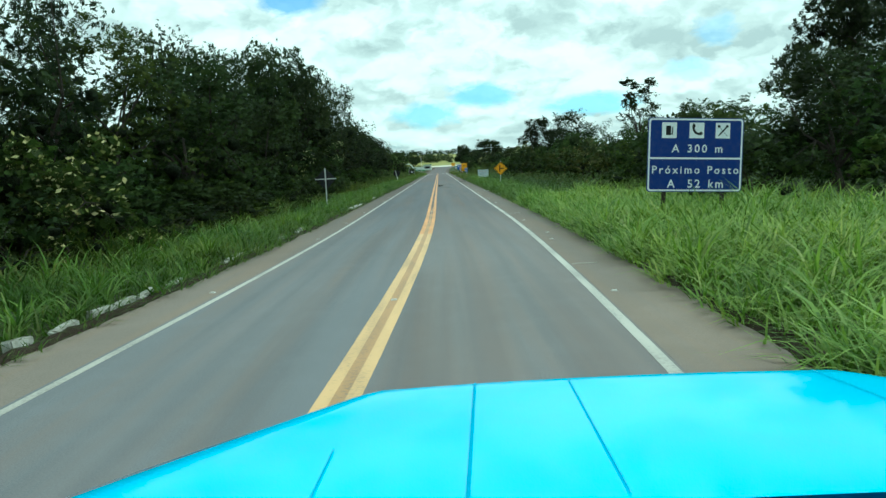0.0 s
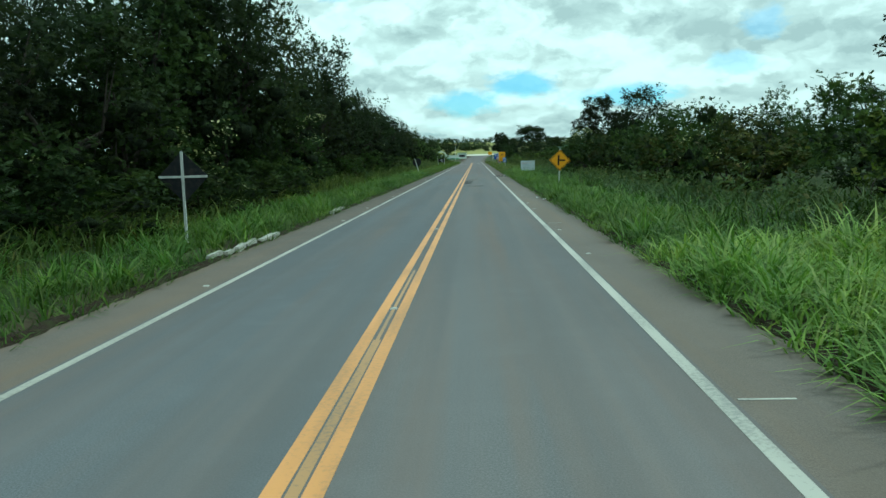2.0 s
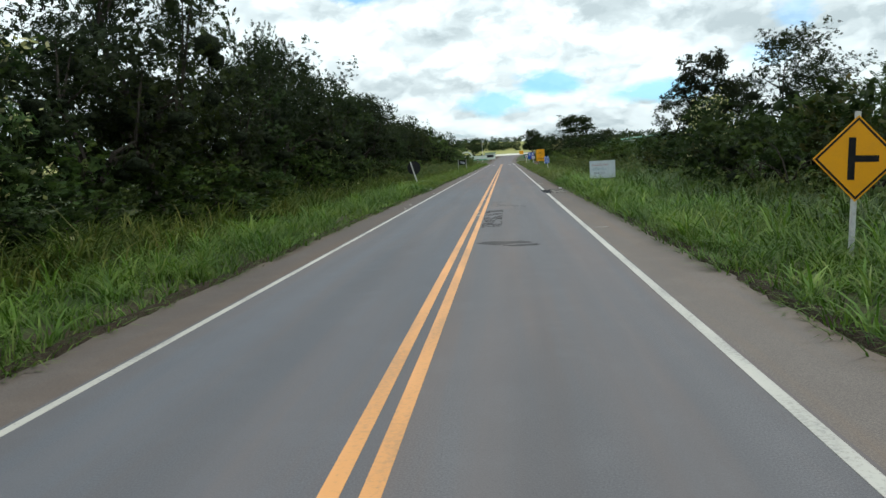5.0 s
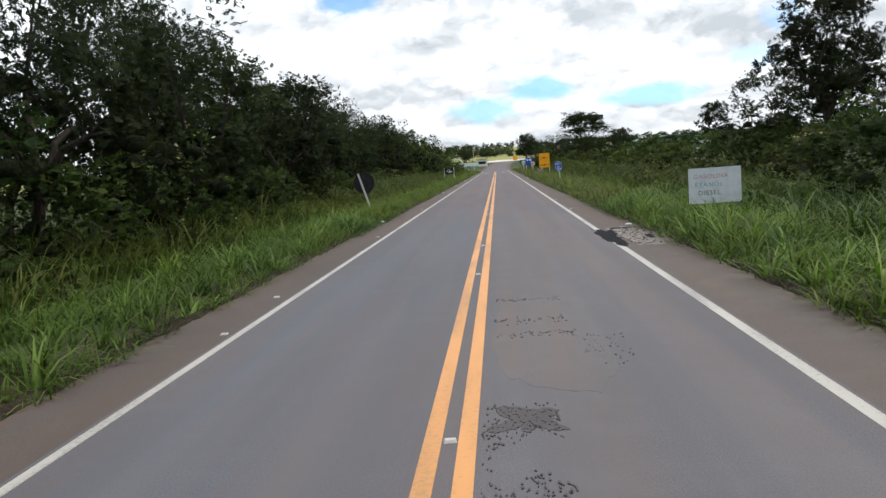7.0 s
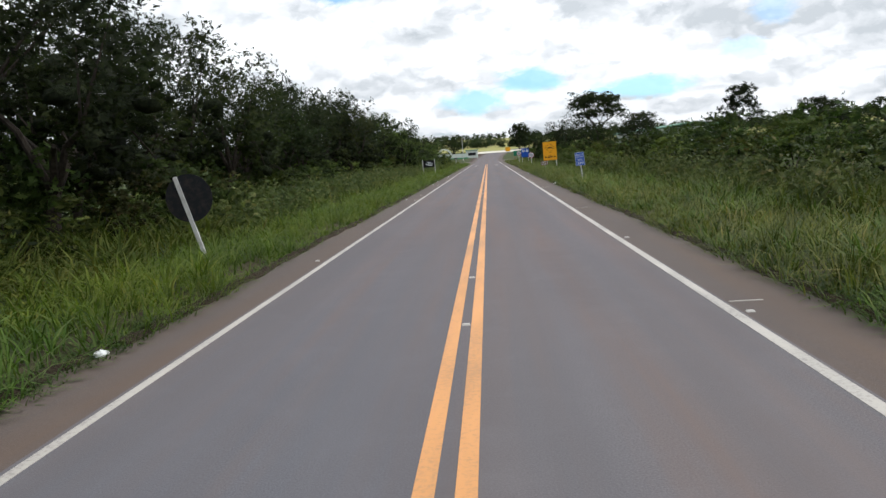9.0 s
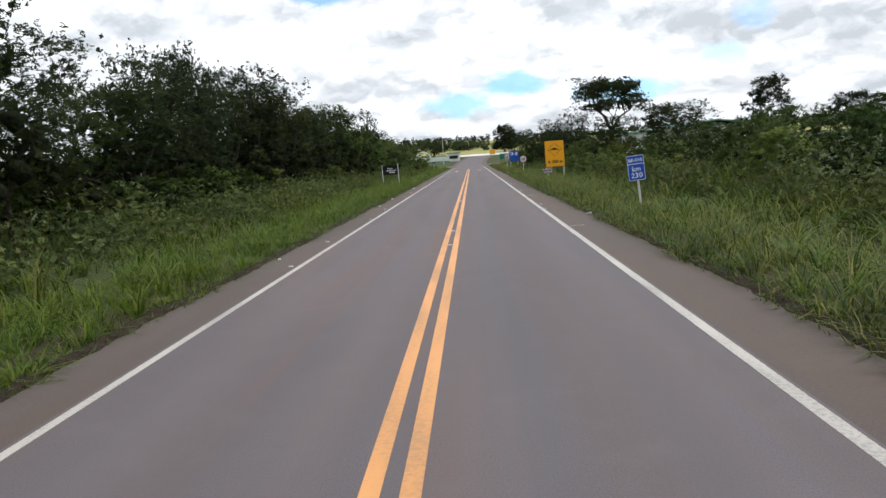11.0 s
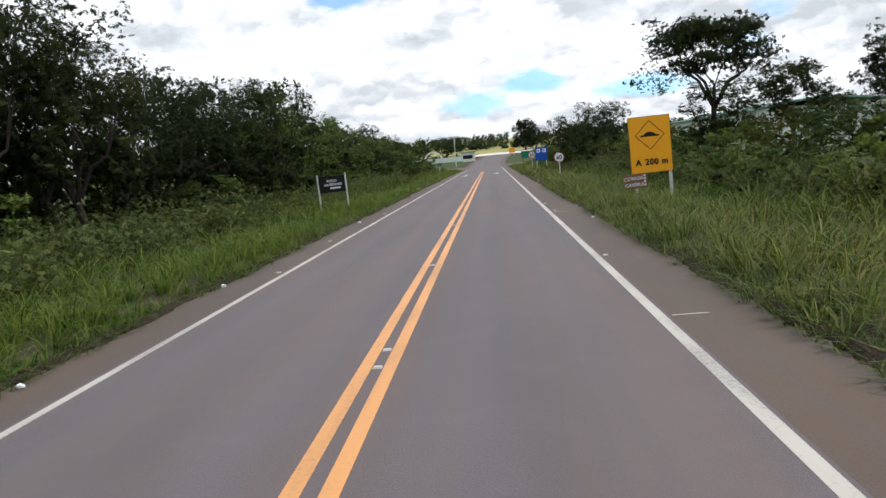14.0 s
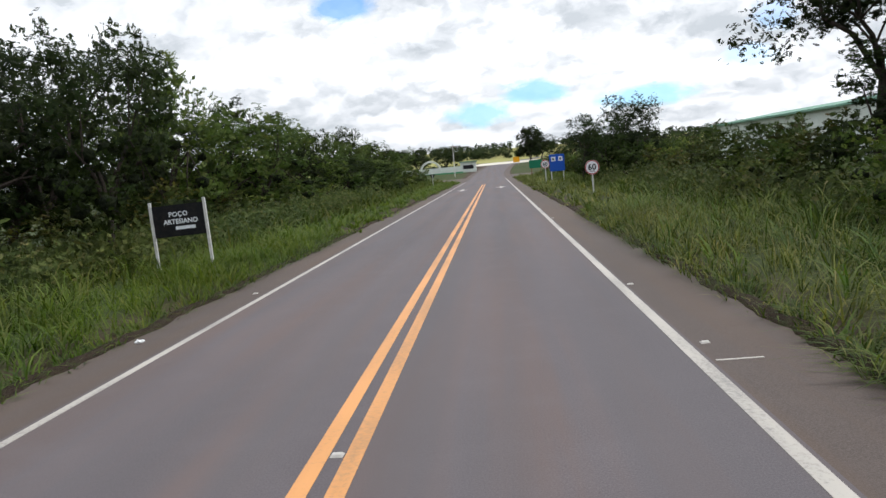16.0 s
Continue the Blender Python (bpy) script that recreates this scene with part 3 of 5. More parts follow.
def strip(name, x0, x1, y0, y1, dz, mat, label, category, ragged=0.0, thick=0.06, d=4.0):
    """A long slab along the road, its outer edges ragged where the asphalt crumbles."""
    ys = list(np.arange(y0, y1, d)) + [y1]
    verts, faces = [], []
    for y in ys:
        c, z = road_x(y), road_z(y) + dz
        r0 = ragged * noise.noise((x0, y * 0.45, 1.0)) if abs(x0) > 4 else 0.0
        r1 = ragged * noise.noise((x1, y * 0.45, 5.0)) if abs(x1) > 4 else 0.0
        verts += [(c + x0 + r0, y, z), (c + x1 + r1, y, z), (c + x0 + r0, y, z - thick), (c + x1 + r1, y, z - thick)]
    for i in range(len(ys) - 1):
        a, b = 4 * i, 4 * i + 4
        faces += [(a, a + 1, b + 1, b), (a + 2, b + 2, b + 3, a + 3), (a, b, b + 2, a + 2), (a + 1, a + 3, b + 3, b + 1)]
    faces += [(0, 2, 3, 1), (4 * len(ys) - 4, 4 * len(ys) - 3, 4 * len(ys) - 1, 4 * len(ys) - 2)]
    ob = mesh_object(name, verts, faces, mat)
    return tagged(ob, label, category, kind="structure")


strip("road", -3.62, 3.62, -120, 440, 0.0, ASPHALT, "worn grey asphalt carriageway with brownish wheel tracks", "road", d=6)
SHOULDER_LABEL = "dusty brown asphalt road shoulder with crumbling edge"
DARK_LABEL = "dark brown stained asphalt road shoulder with crumbling edge"
strip("road_shoulder", 3.62, 5.05, -120, 440, -0.004, SHOULDER, SHOULDER_LABEL, "road shoulder", ragged=0.22, d=1.0)
strip("road_shoulder", -4.85, -3.62, -120, 440, -0.004, SHOULDER_DARK, DARK_LABEL, "road shoulder", ragged=0.22, d=1.0)
strip("pale_pavement", -12.0, 10.0, 440, 474, 0.0, CONCRETE, "pale paving beyond the junction, coloured as sunlit", "pavement", d=4)
strip("road", -3.62, 3.62, 474, 640, 0.0, ASPHALT, "worn grey asphalt road climbing the far rise", "road", d=6)
strip("side_road", -24.0, -4.9, 322, 350, -0.010, SHOULDER, "dusty asphalt side road at the junction", "road")
strip("side_road", 5.1, 40.0, 326, 352, -0.010, SHOULDER, "dusty asphalt side road at the junction", "road")

LINE_LABEL = "worn white painted road edge line"
strip("edge_line", 3.425, 3.575, -120, 97.55, 0.004, WHITE_LINE, LINE_LABEL, "road line", thick=0.004)
strip("edge_line", 3.425, 3.575, 101.3, 317, 0.004, WHITE_LINE, LINE_LABEL, "road line", thick=0.004)
strip("edge_line", -3.56, -3.44, -120, 313, 0.004, WHITE_LINE, LINE_LABEL, "road line", thick=0.004)
YELLOW_LABEL = "worn orange-yellow painted double centre line"
for x in (-0.225, 0.070):
    strip("centre_line", x, x + 0.155, -120, 9.4, 0.004, PALE_YELLOW, "sun-bleached pale yellow double centre line", "road line", thick=0.004)
    strip("centre_line", x, x + 0.155, 9.4, 284, 0.004, YELLOW_LINE, YELLOW_LABEL, "road line", thick=0.004)

for w, y0, y1 in ((0.070, -120, 15), (0.048, 15, 21), (0.024, 21, 27)):
    strip("centre_line", -w, w, y0, y1, 0.002, YELLOW_DIRT, "dirty yellow paint residue between the centre lines", "road line", thick=0.002)


def blotch(name, cx, cy, rx, ry, z, mat, label, category, seed, rough=0.35, n=40, skew=0.0):
    """A low irregular patch laid on the road."""
    pts = []
    for i in range(n):
        a = 2 * math.pi * i / n
        k = 1 + rough * noise.noise((math.cos(a) * 1.6 + seed, math.sin(a) * 1.6, seed)) + rough * 0.4 * noise.noise((math.cos(a) * 6 + seed, math.sin(a) * 6, 2.0))
        c, s = math.cos(a), math.sin(a)
        q = max(abs(c), abs(s)) ** 0.6
        pts.append((cx + rx * k * c / q + skew * ry * k * s / q, cy + ry * k * s / q))
    bm = bmesh.new()
    a = [bm.verts.new((x, y, z)) for x, y in pts]
    b = [bm.verts.new((x, y, z - 0.01)) for x, y in pts]
    bm.faces.new(a)
    for i in range(n):
        j = (i + 1) % n
        bm.faces.new((a[i], b[i], b[j], a[j]))
    return tagged(part(name, bm, mat, None), label, category, kind="structure")


def crumbs(name, places, mat, label):
    """Loose or torn-out bits of asphalt: many flat uneven flakes."""
    bm = bmesh.new()
    for cx, cy, r, ln in places:
        q = [bm.verts.new((cx + r * pk.uniform(0.5, 1.2) * math.cos(a), cy + ln * r * pk.uniform(0.5, 1.2) * math.sin(a), 0.010)) for a in np.linspace(0, 2 * math.pi, 8)[:-1]]
        low = [bm.verts.new((v.co.x, v.co.y, 0.0)) for v in q]
        bm.faces.new(q)
        for i in range(7):
            bm.faces.new((q[i], low[i], low[(i + 1) % 7], q[(i + 1) % 7]))
    return tagged(part(name, bm, mat, None), label, "road patch", kind="stuff")


pk = random.Random(5)
blotch("gravel_patch", 4.28, 99.2, 0.46, 2.6, 0.003, GRAVEL, "pale loose gravel beside the tar patch", "road patch", 7.0, 0.5)
blotch("tar_patch", 3.58, 99.2, 0.27, 2.1, 0.008, TAR, "fresh black tar patch over the edge line", "road patch", 3.0, 0.62, 72, skew=0.02)
blotch("tar_patch", 4.60, 98.6, 0.10, 0.50, 0.007, TAR, "crumbled black tar on the shoulder", "road patch", 11.0, 0.8)
blotch("tar_patch", 4.20, 101.4, 0.30, 0.14, 0.007, TAR, "crumbled black tar on the shoulder", "road patch", 13.0, 0.8)
crumbs("tar_crumbs", [(pk.gauss(4.25, 0.28), pk.uniform(96.8, 101.6), pk.uniform(0.010, 0.035), 1.2) for k in range(240)], TAR, "black tar crumbs scattered over the gravel")
blotch("road_patch", 1.12, 71.9, 0.60, 0.38, 0.0025, WORN_TAR, "worn dark repair across the lane", "road patch", 9.0, 0.75, 72)
blotch("road_patch", 1.55, 71.2, 0.36, 0.16, 0.006, WORN_TAR, "worn dark repair across the lane", "road patch", 15.0, 0.9, 60)
blotch("road_patch", 1.08, 88.2, 0.70, 3.4, 0.002, DRY_PATCH, "dry brownish resurfaced patch beside the centre line", "road patch", 21.0, 0.18, 60)
blotch("road_patch", 0.66, 83.9, 0.30, 0.30, 0.004, PITS, "dark torn strip beside the centre line", "road patch", 25.0, 0.7, 60)
spots = [(pk.uniform(0.27, 0.95), pk.uniform(76.5, 84.4)) for k in range(1300)]
spots = [(x, y, pk.uniform(0.005, 0.013), 2.4) for x, y in spots if noise.noise((x * 3.0, y * 1.1, 4.0)) > -0.15]
spots += [(pk.uniform(0.36, 1.45), row + pk.gauss(0, 0.09) + 0.25 * noise.noise((pk.random() * 3, row, 1.0)), pk.uniform(0.006, 0.018), 1.3) for row in (87.3, 88.2, 89.9) for k in range(46)]
spots += [(pk.uniform(1.4, 2.0), pk.uniform(85.6, 87.2), pk.uniform(0.005, 0.012), 1.4) for k in range(40)]
crumbs("asphalt_pits", spots, PITS, "small dark pits where the asphalt surface ravels")
for k in range(11):
    if k == 5:
        continue
    y = -0.4 + 18.85 * k
    w = 0.38 + 0.2 * random.random()
    ob = part("shoulder_tick", box(bmesh.new(), 3.66 + road_x(y), 3.66 + w + road_x(y), y - 0.022, y + 0.022, -0.004, 0.003), WHITE_LINE, None)
    tagged(ob, "thin white painted tick across the road shoulder", "road line", kind="structure")


def arrow(x, y, turn):
    pts = [(-0.14, -3.2), (0.14, -3.2), (0.14, 0.2), (0.6, 0.2), (0.0, 3.2), (-0.6, 0.2), (-0.14, 0.2)]
    bm = bmesh.new()
    a = [bm.verts.new((u, v, 0.004)) for u, v in pts]
    b = [bm.verts.new((u, v, 0.0)) for u, v in pts]
    bm.faces.new(a)
    for i in range(len(pts)):
        j = (i + 1) % len(pts)
        bm.faces.new((a[i], b[i], b[j], a[j]))
    ob = part("road_arrow", bm, WHITE_LINE, None)
    ob.matrix_basis = pose(x, y, 0.0, 0, 0, turn)
    return tagged(ob, "white painted arrow on the asphalt", "road marking", kind="structure")


arrow(2.1, 263, 0)
arrow(-2.1, 264, 180)


def make_stud():
    bm = bmesh.new()
    r = bmesh.ops.create_cube(bm, size=1.0, matrix=Matrix.LocRotScale((0, 0, 0.011), None, (0.11, 0.10, 0.020)))
    for v in r["verts"]:
        if v.co.z > 0.011:
            v.co.x *= 0.75
            v.co.y *= 0.55
    return tagged(part("road_stud", bm, STUD, None), "worn pale road stud glued to the asphalt", "road stud", "road studs along the painted lines")


stud = make_stud()
stud.matrix_basis = pose(0, 81.9, 0.0)
for x, y in [(0, 83.5), (0, 93.2), (0, 98.8), (0, 112.1), (0, 116.1), (0, 167.7), (0, 168.5), (0, 147), (0, 151), (0, 176), (0, 186), (0, -4), (0, 23), (0, 36),
             (3.85, -4.2), (3.9, 5.4), (4.05, 7.6), (3.86, 13.7), (3.84, 29.1), (3.8, 34.9), (3.77, 44.4), (3.76, 48.5), (3.72, 112), (3.72, 121), (3.63, 158.4), (3.72, 161.5),
             (3.7, 175.4), (3.76, 188.9), (3.69, 193.4), (3.66, 210.8), (-3.85, -2.0), (-3.8, 9.5), (-3.85, 17.5), (-3.8, 25.5), (-3.75, 40.2), (-3.85, 47.5), (-3.8, 58), (-3.75, 88.5),
             (-3.9, 91.8), (-3.8, 104), (-3.8, 120), (-3.75, 144.5), (-3.9, 150), (-3.7, 158.6), (-3.8, 165), (-3.75, 177), (-4.0, 184), (-3.85, 196)]:
    copy_thing(stud, pose(x + road_x(y), y, 0.0 if abs(x) < 3.6 else -0.003, 0, 0, random.uniform(-8, 8)))


def make_litter(x, y, s, seed):
    bm = bmesh.new()
    bmesh.ops.create_icosphere(bm, subdivisions=2, radius=1.0)
    for v in bm.verts:
        k = 1 + 0.55 * noise.noise(v.co * 1.7 + Vector((seed, 0, 0)))
        v.co = Vector((v.co.x * s * k, v.co.y * s * 0.7 * k, max(0.0, v.co.z * 0.45 + 0.3) * s * k))
    ob = part("litter", bm, PAPER, None)
    ob.matrix_basis = pose(x + road_x(y), y, -0.004, 0, 0, seed * 77)
    return tagged(ob, "crumpled white paper litter on the road shoulder", "litter", "litter along the shoulder")


for i, (x, y, s) in enumerate([(-4.73, 111.4, 0.11), (4.85, 154.3, 0.11), (4.78, 51.3, 0.09), (4.55, 53.0, 0.06), (-4.3, 191.5, 0.07), (-4.5, 175.3, 0.08), (4.6, 102.2, 0.09), (-4.4, 146, 0.06), (-4.45, 168, 0.07), (4.6, 184.3, 0.08)]):
    make_litter(x, y, s, i + 1.0)


def make_kerb():
    kerb = thing("kerb", pose(0, 0, 0), "broken whitewashed concrete kerb stones half buried in grass", "kerb", kind="structure")
    y = -13.0
    while y < 50:
        ln = random.choice((0.55, 0.8, 0.8, 1.0))
        if (y < 14.5 and noise.noise((0.0, y * 0.33, 8.0)) > -0.06) or 31 < y < 35 or (y > 24 and noise.noise((0.0, y * 0.21, 8.0)) > 0.22):
            bm = box(bmesh.new(), -0.08, 0.08, -ln / 2, ln / 2, -0.10, 0.18, 0.025)
            for v in bm.verts:
                v.co += Vector((random.uniform(-1, 1), random.uniform(-1, 1), random.uniform(-1, 1))) * 0.014
            ob = part("kerb_stone", bm, KERB, kerb)
            ob.matrix_basis = pose(road_x(y) - 4.92 - 0.25 * (1 - ease(14, 34, y)) + random.uniform(-0.06, 0.06), y, random.uniform(-0.09, -0.03), random.uniform(-5, 5), random.uniform(-12, 6), random.uniform(-6, 6))
        y += ln + random.choice((0.03, 0.06, 0.25, 0.6))


make_kerb()

# ---------------------------------------------------------------- signs


def service_sign():
    w, h = 3.07, 2.29
    s = thing("service_sign", pose(8.37, 6.67, 0, 0, 3.2, 5), "large blue roadside services sign with white pictograms and lettering", "road sign")
    zc = 2.26
    panel = part("panel", outline_plate(bmesh.new(), rounded(w, h, 0.10, 0, zc), 0.0, 0.03), SIGN_BLUE, s)
    part("border", ring(bmesh.new(), rounded(w - 0.05, h - 0.05, 0.09, 0, zc), rounded(w - 0.15, h - 0.15, 0.06, 0, zc), -0.003, 0.0), SIGN_WHITE, panel, "white border strip")
    part("divider", box(bmesh.new(), -w / 2 + 0.07, w / 2 - 0.07, -0.003, 0.0, zc - 0.13, zc - 0.075), SIGN_WHITE, panel)
    for i, x in enumerate((-0.86, 0.02, 0.86)):
        tile = part("pictogram", box(bmesh.new(), x - 0.235, x + 0.235, -0.004, 0.0, zc + 0.52, zc + 1.0), SIGN_WHITE, panel, "white square pictogram tile")
        cz = zc + 0.76
        bm = bmesh.new()
        if i == 0:
            box(bm, x - 0.11, x + 0.05, -0.008, -0.004, cz - 0.15, cz + 0.14, 0.001)
            box(bm, x + 0.08, x + 0.115, -0.008, -0.004, cz - 0.1, cz + 0.1)
            box(bm, x + 0.05, x + 0.115, -0.008, -0.004, cz - 0.13, cz - 0.10)
        elif i == 1:
            ang = [radians(a) for a in range(150, 301, 15)]
            outer = [(x + 0.07 + 0.22 * math.cos(a), cz + 0.10 + 0.24 * math.sin(a)) for a in ang]
            inner = [(x + 0.07 + 0.15 * math.cos(a), cz + 0.10 + 0.17 * math.sin(a)) for a in ang[::-1]]
            outline_plate(bm, outer + inner, -0.008, -0.004)
            outline_plate(bm, circle(0.055, x - 0.10, cz + 0.13, 12), -0.0085, -0.004)
            outline_plate(bm, circle(0.055, x + 0.13, cz - 0.09, 12), -0.0085, -0.004)
        else:
            for sgn in (1, -1):
                pts = [(x - sgn * 0.14 - 0.02, cz - 0.15), (x - sgn * 0.14 + 0.02, cz - 0.17), (x + sgn * 0.15 + 0.02, cz + 0.13), (x + sgn * 0.15 - 0.02, cz + 0.16)]
                outline_plate(bm, pts, -0.008 - 0.0005 * sgn, -0.004)
                outline_plate(bm, circle(0.045, x + sgn * 0.13, cz + 0.13, 12), -0.0095 - 0.0005 * sgn, -0.004)
        part("symbol", bm, SIGN_BLACK, tile, "black symbol")
    lettering("lettering", "A  300  m", 0.35, SIGN_WHITE, panel, 0.05, zc + 0.21, bold=0.004, spacing=1.34)
    lettering("lettering", "Pr\u00f3ximo  Posto", 0.34, SIGN_WHITE, panel, 0.02, zc - 0.45, bold=0.003, spacing=1.36)
    lettering("lettering", "A   52  km", 0.36, SIGN_WHITE, panel, 0.02, zc - 0.88, bold=0.004, spacing=1.34)
    for x in (-0.95, 0.95):
        post(s, x, 0.035, -0.3, 3.3, 0.11, BARK)


service_sign()


def sign_back_diamond():
    s = thing("warning_sign", pose(-6.88, 32.7, 0), "diamond warning sign seen from its dark back with white cross frame", "road sign")
    d = 0.72
    part("panel", outline_plate(bmesh.new(), [(0, 1.93 - d), (d, 1.93), (0, 1.93 + d), (-d, 1.93)], 0.0, 0.006), PLATE_BACK, s, "dark unpainted back of the plate")
    part("post", box(bmesh.new(), -0.035, 0.035, -0.055, -0.001, -0.3, 2.64, 0.006), POST_WHITE, s)
    part("crossbar", box(bmesh.new(), -0.69, 0.69, -0.03, -0.0015, 1.90, 1.965, 0.004), POST_WHITE, s)


sign_back_diamond()


def junction_sign():
    s = thing("junction_sign", pose(7.05, 65.5, 0, 0, 2.5, 0), "yellow diamond side-road junction warning sign on white post", "road sign")
    zc, d = 1.88, 0.735
    def dia(k):
        return [(0, zc - k), (k, zc), (0, zc + k), (-k, zc)]
    panel = part("panel", outline_plate(bmesh.new(), dia(d), 0.0, 0.006), SIGN_YELLOW, s)
    part("border", ring(bmesh.new(), dia(d - 0.035), dia(d - 0.085), -0.004, 0.0), SIGN_BLACK, panel, "thin black border")
    bm = bmesh.new()
    outline_plate(bm, [(-0.15, zc - 0.36), (-0.03, zc - 0.36), (-0.03, zc - 0.055), (0.36, zc - 0.055), (0.36, zc + 0.055), (-0.03, zc + 0.055), (-0.03, zc + 0.36), (-0.15, zc + 0.36)], -0.005, 0.0)
    part("symbol", bm, SIGN_BLACK, panel, "black junction symbol")
    post(s, 0.0, 0.008, -0.3, 2.68, 0.08)


junction_sign()


def sign_back_disc():
    s = thing("round_sign", pose(-6.72, 120.7, 0, 0, -16, 0), "round road sign seen from its black back on leaning white post", "road sign")
    part("panel", outline_plate(bmesh.new(), circle(0.60, 0.14, 1.72), 0.0, 0.006), PLATE_BACK, s, "black back of the plate")
    part("post", box(bmesh.new(), -0.05, 0.05, -0.06, -0.001, -0.2, 2.32, 0.006), POST_WHITE, s)


sign_back_disc()


def fuel_board():
    s = thing("fuel_board", pose(7.36, 102.2, 0, 0, 0, 0), "faded white roadside fuel board with hand-painted words in grass", "sign board")
    zc = 1.09
    panel = part("panel", box(bmesh.new(), -0.80, 0.80, 0.0, 0.03, zc - 0.55, zc + 0.55, 0.004), BOARD_WHITE, s)
    part("frame", ring(bmesh.new(), rounded(1.62, 1.12, 0.01, 0, zc), rounded(1.54, 1.04, 0.01, 0, zc), -0.008, 0.034), BOARD_WHITE, panel)
    lettering("lettering", "GASOLINA", 0.20, FADED_RED, panel, -0.12, zc + 0.30, spacing=1.15)
    lettering("lettering", "ETANOL", 0.20, FADED_TEAL, panel, -0.18, zc + 0.04, spacing=1.2)
    lettering("lettering", "DIESEL", 0.20, FADED_DARK, panel, -0.18, zc - 0.22, spacing=1.2)
    for x in (-0.6, 0.6):
        post(s, x, 0.035, -0.3, zc + 0.5, 0.07, WOOD_BROWN)


fuel_board()


def kilometre_sign():
    s = thing("kilometre_sign", pose(6.70, 154.4, 0, 0, -4.5, 0), "blue kilometre marker sign with white lettering on leaning post", "road sign")
    w, h, zc = 0.61, 0.90, 1.55
    panel = part("panel", outline_plate(bmesh.new(), rounded(w, h, 0.035, 0, zc), 0.0, 0.006), SIGN_BLUE_LIGHT, s)
    part("border", ring(bmesh.new(), rounded(w - 0.012, h - 0.012, 0.03, 0, zc), rounded(w - 0.045, h - 0.045, 0.02, 0, zc), -0.003, 0.0), SIGN_WHITE, panel, "white border strip")
    part("divider", box(bmesh.new(), -w / 2 + 0.02, w / 2 - 0.02, -0.003, 0.0, zc + 0.13, zc + 0.155), SIGN_WHITE, panel)
    lettering("lettering", "BR-010", 0.165, SIGN_WHITE, panel, 0.0, zc + 0.285, bold=0.003, spacing=1.02)
    lettering("lettering", "km", 0.24, SIGN_WHITE, panel, 0.0, zc - 0.03, bold=0.004, spacing=1.15)
    lettering("lettering", "230", 0.25, SIGN_WHITE, panel, 0.0, zc - 0.26, bold=0.005, spacing=1.12)
    post(s, 0.03, 0.008, -0.3, 2.02, 0.075, POST_WHITE)


kilometre_sign()


def hump_sign():
    s = thing("speed_hump_sign", pose(7.30, 187.7, 0, 0, -1.0, 0), "large yellow speed hump warning sign on two white posts", "road sign")
    w, h, zc = 1.50, 2.04, 2.18
    panel = part("panel", outline_plate(bmesh.new(), rounded(w, h, 0.02, 0, zc), 0.0, 0.02), SIGN_YELLOW, s)
    part("border", ring(bmesh.new(), rounded(w - 0.004, h - 0.004, 0.02, 0, zc), rounded(w - 0.03, h - 0.03, 0.018, 0, zc), -0.003, 0.0), SIGN_BLACK, panel, "thin dark edge")
    def dia(k):
        return [(0, zc + 0.34 - k), (k, zc + 0.34), (0, zc + 0.34 + k), (-k, zc + 0.34)]
    part("diamond", ring(bmesh.new(), dia(0.535), dia(0.50), -0.004, 0.0), SIGN_BLACK, panel, "black diamond outline")
    z0 = zc + 0.285
    hump = [(-0.34, z0), (0.34, z0), (0.34, z0 + 0.05), (0.24, z0 + 0.06), (0.15, z0 + 0.13), (0.05, z0 + 0.165), (-0.05, z0 + 0.165), (-0.15, z0 + 0.13), (-0.24, z0 + 0.06), (-0.34, z0 + 0.05)]
    part("symbol", outline_plate(bmesh.new(), hump, -0.005, 0.0), SIGN_BLACK, panel, "black hump symbol")
    lettering("lettering", "A 200 m", 0.30, SIGN_BLACK, panel, 0.0, zc - 0.62, bold=0.012, spacing=1.1)
    post(s, -0.60, 0.022, -0.3, 3.1, 0.10)
    post(s, 0.66, 0.022, -0.3, 3.1, 0.10)


hump_sign()


def food_board():
    s = thing("food_board", pose(6.62, 187.2, 0, 0, -3, 0), "small weathered brown board with hand-painted white words", "sign board")
    panel = part("panel", box(bmesh.new(), -0.40, 0.40, 0.0, 0.025, 0.66, 1.16, 0.004), WOOD_BROWN, s)
    lettering("lettering", "COMIDA", 0.17, BOARD_WHITE, panel, -0.07, 1.02, bold=0.003, spacing=1.05)
    lettering("lettering", "CASEIRA", 0.17, BOARD_WHITE, panel, -0.05, 0.80, bold=0.003, spacing=1.05)
    for z in (1.09, 0.98, 0.87, 0.76):
        part("text_bar", box(bmesh.new(), 0.29, 0.36, -0.003, 0.0, z - 0.035, z + 0.035), BOARD_WHITE, panel, "small unreadable mark")
    post(s, 0.02, 0.03, -0.3, 1.1, 0.07, POST_WHITE)


food_board()


